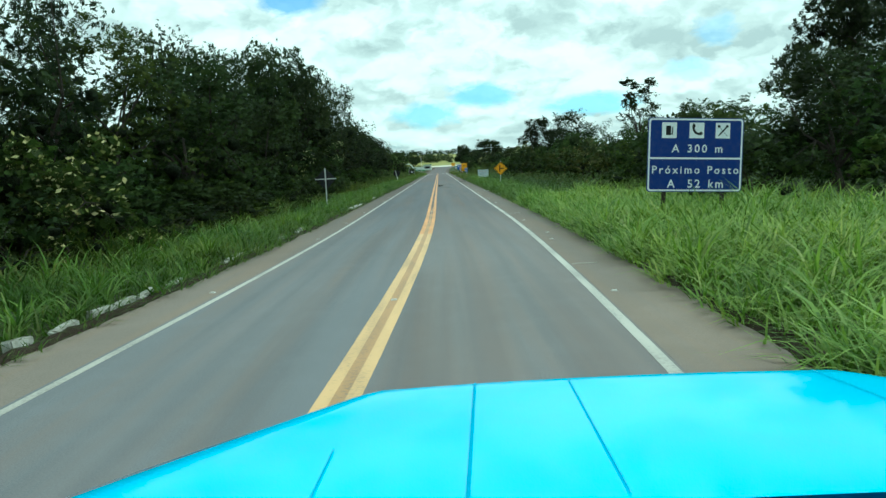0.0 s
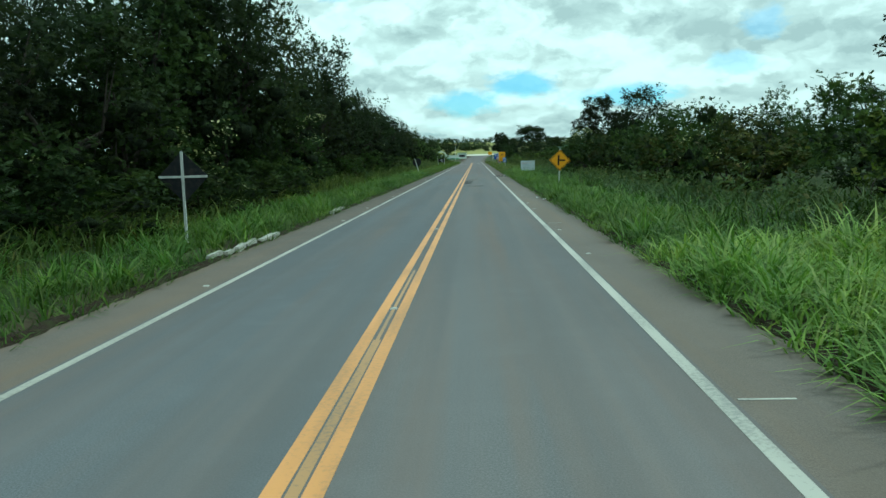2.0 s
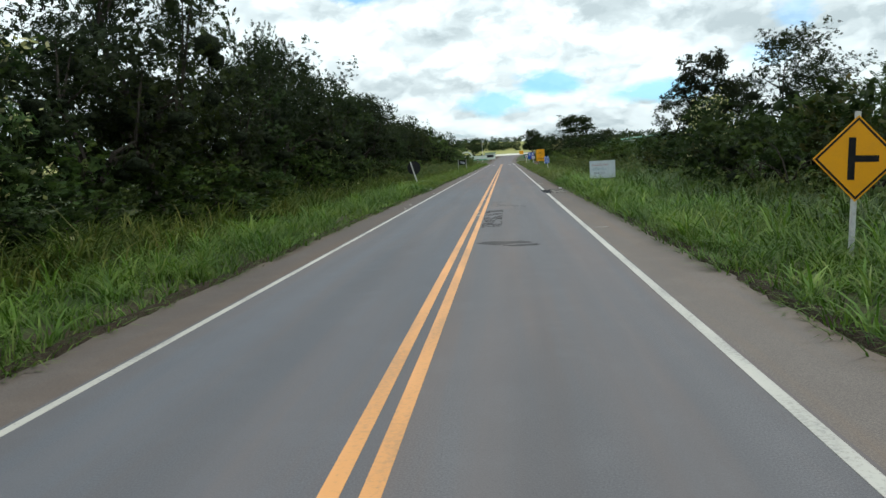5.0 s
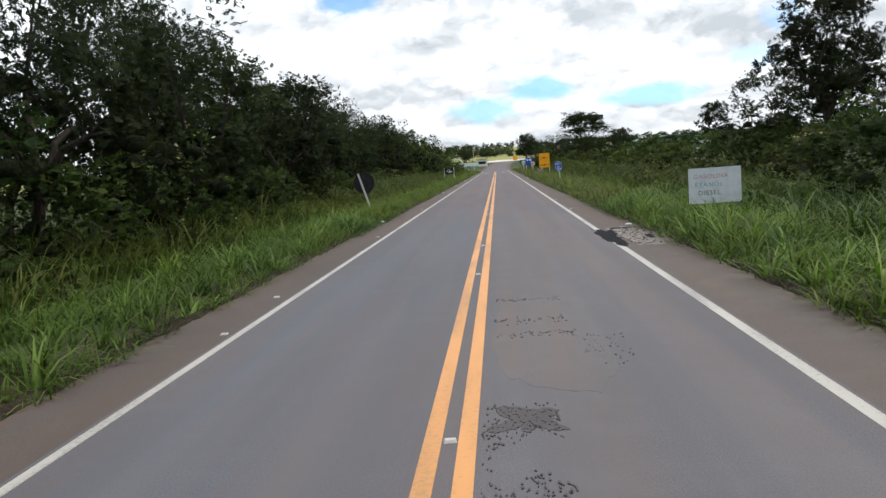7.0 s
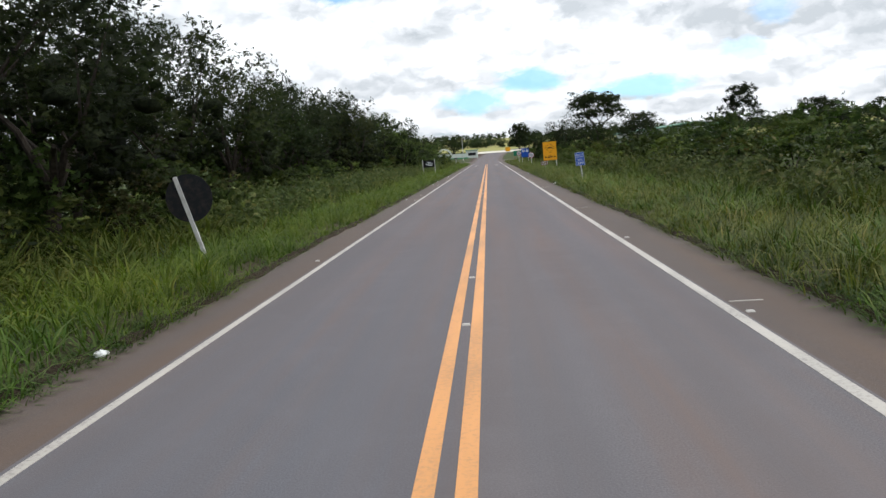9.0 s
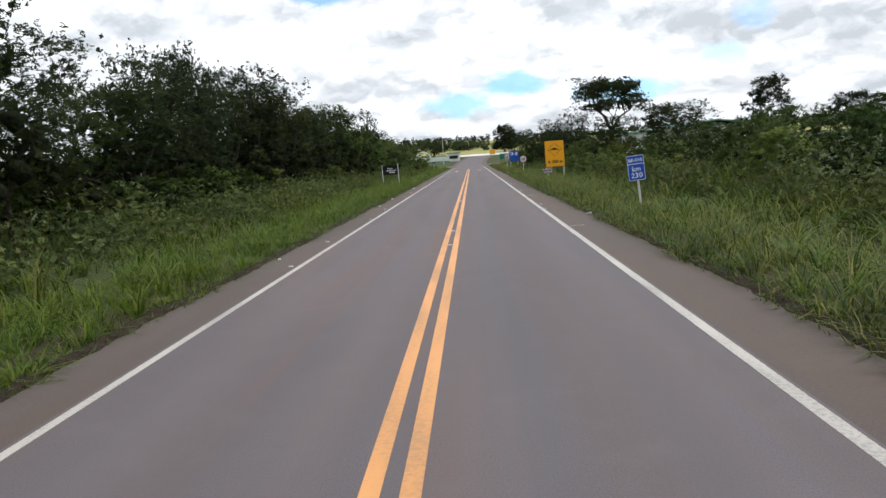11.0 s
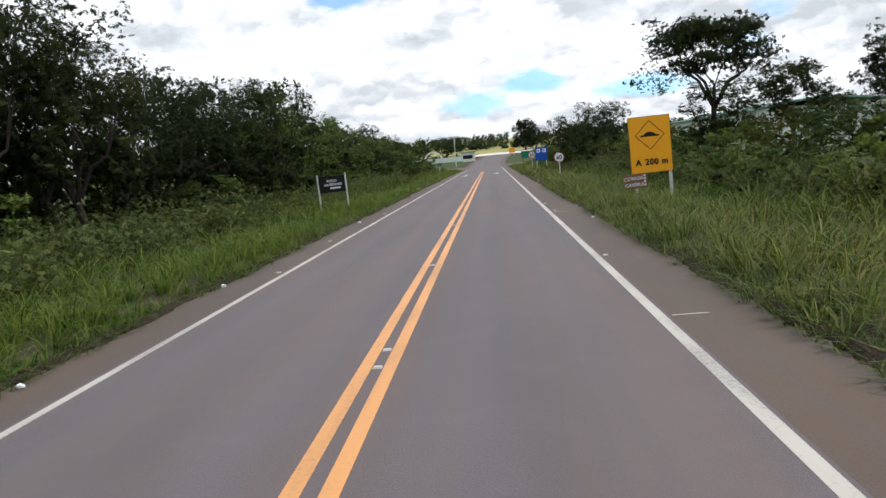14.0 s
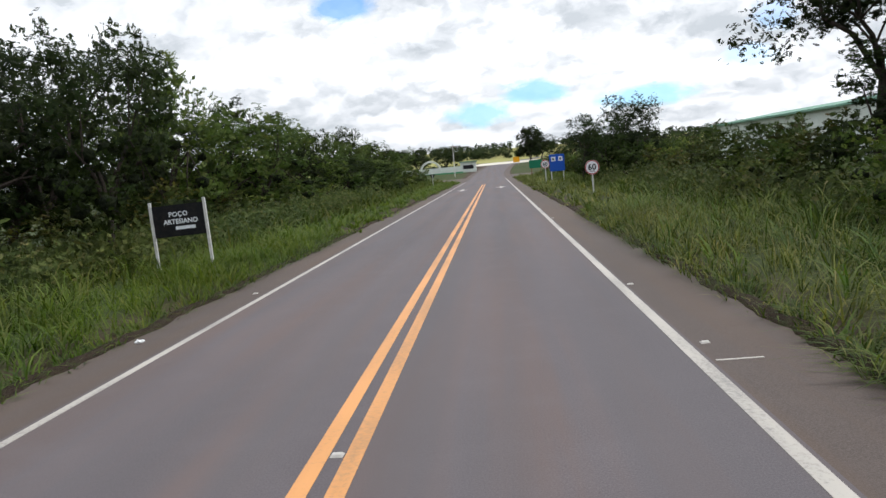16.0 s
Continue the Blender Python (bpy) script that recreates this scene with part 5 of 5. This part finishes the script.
# left undergrowth
y = -20.0
while y < 312:
    x = pr.uniform(-12.0, -10.2) - (3.0 if 130 < y < 256 else 0.0)
    if y < 130 or y > 256 or pr.random() < 0.35:
        set_plant(pr.choice(SHRUBS[:2] if y < 120 else SHRUBS + SHRUBS[2:3]), x, y, pr.uniform(0.6, 1.05), pr.uniform(0.8, 1.25), pr.uniform(0, 360))
    y += pr.uniform(3.2, 5.2)
y = -20.0
while y < 128:
    if y < 60:
        set_plant(SHRUBS[1], pr.uniform(-10.6, -9.6), y, pr.uniform(0.55, 0.9), pr.uniform(0.8, 1.2), pr.uniform(0, 360))
    DEEP.append((pr.uniform(-15.0, -12.8), y + 2, pr.uniform(3.4, 5.0), pr.uniform(2.0, 2.8)))
    y += pr.uniform(3.6, 5.4)
y = -20.0
while y < 128:
    DEEP.append((pr.uniform(-25, -22), y, pr.uniform(3.6, 5.0), pr.uniform(3.0, 4.0)))
    y += pr.uniform(4.0, 6.0)
y = 128.0
while y < 256:
    set_plant(pr.choice((SHRUBS[0], SHRUBS[2], SHRUBS[3])), pr.uniform(-17.5, -14.6), y, pr.uniform(0.5, 0.85), pr.uniform(0.8, 1.25), pr.uniform(0, 360))
    DEEP.append((pr.uniform(-21, -17.5), y, pr.uniform(3.0, 4.6), pr.uniform(2.2, 3.2)))
    y += pr.uniform(3.0, 4.6)
# right thicket
y = -22.0
while y < 318:
    tall = 1.35 if 15 < y < 95 else (1.0 if y < 15 else 0.95)
    set_plant(pr.choice(SHRUBS), pr.uniform(11.5, 14.0) + (3.4 if y < 12 else 1.6 if 112 < y < 240 else 0.0), y, tall * pr.uniform(0.8, 1.15), pr.uniform(0.9, 1.35), pr.uniform(0, 360))
    y += pr.uniform(3.0, 4.6)
y = 12.0
while y < 318:
    if not 205 < y < 222:
        tall = 1.7 if y < 100 else 1.15
        DEEP.append((pr.uniform(16.5, 21.0), y, 3.2 * tall * pr.uniform(0.85, 1.15), pr.uniform(2.2, 3.2)))
    y += pr.uniform(4.0, 6.0)
for y in range(20, 320, 15):
    proto = pr.choice(TREES)
    set_plant(proto, pr.uniform(25, 34), y + pr.uniform(-3, 3), pr.uniform(0.48, 0.62) if y < 110 else pr.uniform(0.38, 0.50), pr.uniform(0.8, 1.1), pr.uniform(0, 360))
for x, y in ((10.6, 178), (9.8, 186), (11.2, 190), (10.3, 196), (11.8, 200), (10.6, 168), (11.0, 208)):
    set_plant(SHRUBS[2], x, y, pr.uniform(0.60, 0.85), pr.uniform(0.7, 0.95), pr.uniform(0, 360))
# trees that stand out on the right
for x, y, i, hs, ws in ((31, 42, 4, 1.6, 1.2), (17.5, 15, 1, 0.68, 0.9), (20.5, 22, 0, 0.72, 0.9), (25, 29, 2, 0.72, 1.0), (16.5, 26, 3, 0.58, 0.8), (30, 34, 0, 0.85, 1.0), (37, 47, 4, 1.65, 1.25), (18.6, 121, 4, 1.05, 0.95), (24, 133, 4, 0.92, 1.1), (17.5, 127, 3, 0.80, 0.8), (22, 111, 2, 1.02, 1.0), (28, 118, 0, 0.88, 1.0), (22, 213, 4, 0.68, 0.85), (16.8, 186, 0, 0.56, 0.75), (14.8, 206, 3, 0.62, 0.9), (24.4, 308, 0, 1.05, 1.2),
                        (20, 476, 0, 1.0, 1.4), (50, 256, 4, 1.3, 1.2), (66, 262, 4, 0.95, 1.2), (84, 270, 4, 0.9, 1.2), (11.5, 247, 3, 0.62, 0.75), (13.8, 250, 0, 0.76, 0.80), (60, 240, 4, 0.8, 1.1),
                        (15, 333, 1, 0.7, 1.0), (19, 360, 0, 0.8, 1.1), (24, 385, 2, 0.8, 1.2), (30, 400, 1, 0.9, 1.3), (34, 430, 0, 0.9, 1.3), (44, 445, 2, 0.9, 1.3), (-25, 352, 1, 0.7, 1.2), (-31, 372, 0, 0.8, 1.2),
                        (-28, 408, 2, 0.8, 1.3), (-20, 412, 1, 0.75, 1.2), (-38, 395, 0, 0.9, 1.2), (-13, 425, 3, 0.7, 1.1), (-24, 440, 0, 0.8, 1.2), (-36, 455, 1, 0.9, 1.3), (-16, 470, 2, 0.7, 1.3)):
    set_plant((TREES + [LONE_TREE])[i], x, y, hs, ws, pr.uniform(0, 360))
umbrella = plant("tree", 9.6, 4.6, 28, 6000, LEAF_DARK, 0.34, 0.20, 4.2, 0.42, 0.6, 0.35, limb_every=2, label="open flat-topped tree with feathery leaves and bare forked limbs", low=0.42, core=0.0)
umbrella.matrix_basis = pose(15.4, 209, ground_z(15.4, 209))
dome = plant("tree", 12.0, 5.4, 34, 3200, LEAF_DARK, 0.85, 0.35, 2.2, 1.0, label="broad dome-shaped dark-green tree near the far paving", core=0.7)
dome.matrix_basis = pose(15.5, 470, ground_z(15.5, 470))
slender = plant("tree", 7.3, 1.6, 14, 1500, LEAF_MID, 0.22, 0.10, 3.4, 0.7, 0.6, label="slender young tree with sparse open crown", low=0.25, core=0.0)
slender.matrix_basis = pose(13.4, 32.7, ground_z(13.4, 32.7))
feathery = plant("tree", 6.2, 1.8, 12, 1300, LEAF_BUSH, 0.19, 0.07, 2.6, 0.9, 0.6, label="thin feathery pale-green tree above the shrubs", low=0.2, core=0.0)
feathery.matrix_basis = pose(9.4, 250, ground_z(9.4, 250))
for x, y, h in ((-9.9, 4.0, 3.5), (-11.9, 46.5, 4.1), (-11.9, 70, 5.8), (-11.6, 105.5, 4.2), (15.0, 57, 4.0), (12.8, 98, 5.2)):
    b = plant("flowering_shrub", h, 2.2, 9, 900, LEAF_BUSH, 0.31, 0.06, 0.8, 0.9, 0.6, label="green shrub with sprays of cream blossom", category="shrub", group="flowering shrubs", blossom=330)
    b.matrix_basis = pose(x, y, ground_z(x, y))

for k in range(46):
    DEEP.append((pr.uniform(21, 31), pr.uniform(4, 120), pr.uniform(3.0, 4.6), pr.uniform(2.4, 3.4)))
# bushes deep in the thicket, too many and too hidden to count
pts, forms = [], []
for x, y, h, w in DEEP:
    for k in range(9):
        a, f = pr.uniform(0, 6.28), (k + 0.5) / 9
        c = np.array((x + w * 0.6 * math.cos(a) * (1.1 - 0.6 * f), y + w * 0.6 * math.sin(a) * (1.1 - 0.6 * f), ground_z(x, y) + h * (0.12 + 0.72 * f)))
        u = rng.normal(size=(42, 3))
        u /= np.linalg.norm(u, axis=1)[:, None]
        pts.append(c + u * (w * 0.36 * rng.uniform(0.5, 1.15, 42))[:, None] * np.array((1, 1, 0.8)))
        forms.append(u * 0.6 + np.array((0, 0, 0.5)))
thicket = new("thicket", leaf_mesh("thicket", np.concatenate(pts), 0.42, 0.30, LEAF_BUSH, 0.15, 0.4, np.concatenate(forms)))
tagged(thicket, "dense shaded undergrowth filling the roadside thicket", "undergrowth", kind="stuff")



def weeds(places, label):
    """Loose waist-high weeds: low fluffy heaps of small leaves."""
    pts, forms = [], []
    for x, y, h, w in places:
        u = rng.normal(size=(110, 3))
        u /= np.linalg.norm(u, axis=1)[:, None]
        u[:, 2] = np.abs(u[:, 2])
        lump = 1 + 0.35 * np.sin(4 * u[:, 0] + x) * np.sin(5 * u[:, 1] + y)
        q = u * (rng.uniform(0.45, 1.1, 110) * lump)[:, None] * np.array((w, w, h))
        pts.append(q + np.array((x, y, ground_z(x, y))))
        forms.append(u * 0.7 + np.array((0, 0, 0.4)))
    ob = new("tall_weeds", leaf_mesh("tall_weeds", np.concatenate(pts), 0.24, 0.15, LEAF_WEED, -0.5, 0.2, np.concatenate(forms)))
    tagged(ob, label, "weeds", kind="stuff")


weeds([(pr.uniform(-14.5, -8.6), pr.uniform(126, 252), pr.uniform(0.7, 1.7), pr.uniform(0.7, 1.3)) for k in range(540)], "grey-green waist-high weeds before the thicket")
weeds([(pr.uniform(9.2, 13.6), pr.uniform(108, 240), pr.uniform(0.8, 1.8), pr.uniform(0.6, 1.1)) for k in range(280)], "olive waist-high weeds before the shrubs")
weeds([(pr.uniform(9.4, 12.5), pr.uniform(24, 108), pr.uniform(0.7, 1.4), pr.uniform(0.6, 1.0)) for k in range(110)], "olive waist-high weeds before the shrubs")

# far woods on the rise
cl = []
for k in range(700):
    y = 590 + 330 * pr.random() ** 2.2
    x = pr.uniform(-330, 380)
    if abs(x - road_x(y)) < 9 and y < 640:
        continue
    r = pr.uniform(2.2, 4.2)
    z = ground_z(x, y)
    u = rng.normal(size=(48, 3))
    u /= np.linalg.norm(u, axis=1)[:, None]
    cl.append(np.array((x, y, z + r * 0.8)) + u * r * rng.uniform(0.4, 1.0, (48, 1)) * np.array((1, 1, 0.95)))
woods = new("far_woods", leaf_mesh("far_woods", np.concatenate(cl), 2.2, 1.6, LEAF_MID))
tagged(woods, "distant dark-green woods covering the rise", "woods", kind="stuff")

# ---------------------------------------------------------------- grass


def blades(name, xy, height, lean, width, mat, segs, label, a):
    """Arching blades, each a narrow bent ribbon that ends in a tip."""
    n = len(xy)
    d = np.stack([np.cos(a), np.sin(a)], 1)
    s = np.stack([-d[:, 1], d[:, 0]], 1)
    z0 = np.array([ground_z(x, y) for x, y in xy]) - 0.03
    cols = 2 * segs + 1
    v = np.empty((n, cols, 3))
    for k in range(segs + 1):
        f = k / segs
        out = lean * f ** 1.8
        h = height * (f - 0.42 * (lean / np.maximum(height, 0.05)) * f ** 3)
        c = xy + d * out[:, None]
        w = width * (1 - f) ** 0.7 * 0.5
        if k < segs:
            v[:, 2 * k, :2], v[:, 2 * k + 1, :2] = c - s * w[:, None], c + s * w[:, None]
            v[:, 2 * k, 2] = v[:, 2 * k + 1, 2] = z0 + h
        else:
            v[:, 2 * k, :2], v[:, 2 * k, 2] = c, z0 + h
    base = (np.arange(n) * cols)[:, None]
    quads = np.concatenate([base + np.array([2 * k, 2 * k + 1, 2 * k + 3, 2 * k + 2]) for k in range(segs - 1)])
    tris = base + np.array([2 * segs - 2, 2 * segs - 1, 2 * segs])
    form = np.zeros((n, 3))
    form[:, :2], form[:, 2] = d * 0.35, 1.0
    ob = new(name, mesh_arrays(name, v.reshape(-1, 3), quads, mat, tris, np.repeat(form, cols, axis=0)))
    return tagged(ob, label, "grass", kind="stuff")


def field(x, y, s):
    return np.sin(x * 1.3 * s + 2.1 * np.sin(y * 0.37 * s)) * np.sin(y * 0.9 * s + 1.7 * np.sin(x * 0.8 * s)) * 0.5 + 0.5 * np.sin(y * 0.23 * s + 1.0) * np.sin(x * 0.31 * s + y * 0.11 * s)


def verge(side, count, x0, x1, y0, y1, tall, mat, segs, width, name, label, clump=0.12):
    roots = count // 15
    cx = x0 + (x1 - x0) * rng.uniform(0, 1, roots)
    cy = rng.uniform(y0, y1, roots)
    keep = rng.uniform(0, 1, roots) < 0.90 + 0.4 * field(cx, cy, 1.0)
    cx, cy = cx[keep], cy[keep]
    n = 13
    ox, oy = rng.normal(0, clump, (len(cx), n)), rng.normal(0, clump, (len(cx), n))
    x, y = (cx[:, None] + ox).ravel(), (cy[:, None] + oy).ravel()
    # blades fan out from the heart of their tuft
    a = np.arctan2(oy, ox).ravel() + rng.normal(0, 0.55, len(x))
    vigour = np.repeat(rng.uniform(0.72, 1.28, len(cx)), n)
    ok = x > x0 - 0.05
    x, y, a, vigour = x[ok], y[ok], a[ok], vigour[ok]
    edge = np.clip((x - 4.5) / 0.9, 0.0, 1.0)
    h = tall * (0.60 + 0.40 * edge) * (1.05 + 0.42 * field(x, y, 0.55)) * rng.uniform(0.55, 1.20, len(x)) * vigour
    lean = h * rng.uniform(0.45, 1.55, len(x))
    if side < 0:
        a = math.pi - a
    bend = -0.00072 * np.maximum(0.0, 20.0 - y) ** 2
    return blades(name, np.stack([x * side + bend, y], 1), h, lean, 1.5 * width * rng.uniform(0.6, 1.3, len(x)), mat, segs, label, a)


RIGHT_LABEL = "tall lush green grass along the road verge"
verge(1, 30000, 4.86, 8.4, -14, 28, 0.80, GRASS_LUSH_LIT, 3, 0.030, "verge_grass", RIGHT_LABEL)
verge(1, 34000, 4.84, 8.2, 28, 112, 0.62, GRASS, 3, 0.024, "verge_grass", RIGHT_LABEL)
verge(1, 40000, 4.80, 8.2, 112, 212, 0.70, GRASS_MID, 2, 0.018, "verge_grass", RIGHT_LABEL)
verge(1, 9500, 4.72, 8.2, 212, 322, 0.62, GRASS_MID, 2, 0.060, "verge_grass", RIGHT_LABEL)
verge(-1, 40000, 4.72, 8.0, -14, 112, 0.60, GRASS, 3, 0.024, "verge_grass", RIGHT_LABEL)
verge(-1, 40000, 4.62, 7.6, 112, 212, 0.60, GRASS_FRESH, 2, 0.020, "verge_grass", RIGHT_LABEL)
verge(-1, 9500, 4.38, 7.6, 212, 318, 0.60, GRASS_FRESH, 2, 0.060, "verge_grass", RIGHT_LABEL)
FRINGE_LABEL = "dense low fringe of dark grass hanging over the asphalt edge"
verge(1, 5000, 4.88, 5.35, -14, 60, 0.40, GRASS_DULL, 2, 0.022, "edge_grass", FRINGE_LABEL, 0.09)
verge(1, 3500, 4.86, 5.30, 60, 112, 0.36, GRASS_DULL, 2, 0.022, "edge_grass", FRINGE_LABEL, 0.09)
verge(1, 24000, 4.78, 5.30, 104, 212, 0.42, GRASS_DULL, 2, 0.020, "edge_grass", FRINGE_LABEL, 0.09)
verge(-1, 13000, 4.78, 5.22, -14, 112, 0.40, GRASS_DULL, 2, 0.022, "edge_grass", FRINGE_LABEL, 0.09)
verge(-1, 24000, 4.56, 5.08, 104, 212, 0.42, GRASS_DULL, 2, 0.020, "edge_grass", FRINGE_LABEL, 0.09)
DRY_LABEL = "brownish grass drooping over the crumbling asphalt edge"
verge(1, 13000, 4.86, 5.15, 20, 212, 0.27, GRASS_DRY, 3, 0.014, "dry_grass", DRY_LABEL, 0.10)
verge(-1, 15000, 4.66, 5.00, 60, 212, 0.27, GRASS_DRY, 3, 0.014, "dry_grass", DRY_LABEL, 0.10)
TUFT_LABEL = "loose tufts of broad arching grass leaves"
verge(1, 3600, 5.05, 10.0, -14, 28, 1.05, GRASS_LUSH_LIT, 4, 0.042, "grass_tufts", TUFT_LABEL, 0.07)
verge(1, 6500, 5.0, 9.5, 28, 112, 0.84, GRASS_TUFT, 4, 0.036, "grass_tufts", TUFT_LABEL, 0.07)
verge(1, 7000, 5.0, 9.5, 112, 212, 0.76, GRASS, 4, 0.028, "grass_tufts", TUFT_LABEL, 0.07)
verge(-1, 7500, 4.9, 9.0, -14, 112, 0.80, GRASS_TUFT, 4, 0.034, "grass_tufts", TUFT_LABEL, 0.07)
verge(-1, 7000, 4.8, 9.5, 112, 212, 0.76, GRASS_FRESH, 4, 0.028, "grass_tufts", TUFT_LABEL, 0.07)
verge(1, 15000, 8.2, 14.5, -14, 28, 1.10, GRASS_LUSH_LIT, 2, 0.045, "verge_grass", RIGHT_LABEL, 0.25)
verge(1, 25000, 8.0, 14.5, 28, 112, 1.05, GRASS_DULL, 2, 0.040, "verge_grass", RIGHT_LABEL, 0.25)
verge(1, 22000, 8.0, 15.0, 112, 212, 1.05, SCRUB, 2, 0.040, "scrub_grass", "darker tall scrub grass before the shrubs", 0.25)
verge(1, 9000, 8.0, 15.0, 212, 322, 1.05, SCRUB, 2, 0.07, "scrub_grass", "darker tall scrub grass before the shrubs", 0.25)
verge(-1, 21000, 7.8, 13.5, -14, 125, 1.05, SCRUB, 2, 0.042, "scrub_grass", "darker tall scrub grass before the thicket", 0.25)
verge(-1, 13000, 7.2, 16.5, 125, 212, 1.10, SCRUB, 2, 0.030, "scrub_grass", "darker tall scrub grass before the thicket", 0.25)
verge(-1, 9000, 7.2, 16.5, 212, 318, 1.30, SCRUB, 2, 0.075, "scrub_grass", "darker tall scrub grass before the thicket", 0.25)
verge(1, 4500, 10.2, 13.0, 150, 200, 1.6, SCRUB, 3, 0.040, "scrub_grass", "head-high brownish scrub grass before the shrubs", 0.22)
verge(-1, 5500, 8.5, 13.0, 60, 130, 1.5, SCRUB, 3, 0.040, "scrub_grass", "tall scrub grass at the foot of the thicket", 0.22)


def soil_lip(side, y0, y1, edge):
    """The crumbling lip of soil that the grass has built up on the edge of the shoulder."""
    ys = np.arange(y0, y1, 0.28)
    cols = ((-0.10, -0.03), (-0.03, 0.03), (0.05, 0.07), (0.18, 0.06), (0.34, -0.03))
    verts, faces = [], []
    for y in ys:
        w = 0.13 * noise.noise((edge, y * 0.45, 3.0)) + 0.10 * noise.noise((edge, y * 2.2, 8.0))
        for k, (o, h) in enumerate(cols):
            j = noise.noise((o * 7 + edge, y * 3.0, 2.0))
            x = edge + w + o + 0.05 * j
            verts.append((side * x + road_x(y), y, road_z(y) + h * (1.0 + 0.9 * j) - 0.01))
    n = len(cols)
    for i in range(len(ys) - 1):
        for k in range(n - 1):
            q = (i * n + k, i * n + k + 1, (i + 1) * n + k + 1, (i + 1) * n + k)
            faces.append(q if side > 0 else q[::-1])
    ob = mesh_object("soil_edge", verts, faces, SOIL)
    tagged(ob, "dark crumbling soil lip along the asphalt edge", "soil", kind="structure")


soil_lip(1, -20, 112, 4.98)
soil_lip(1, 112, 322, 4.88)
soil_lip(-1, -20, 112, 4.86)
soil_lip(-1, 112, 318, 4.66)
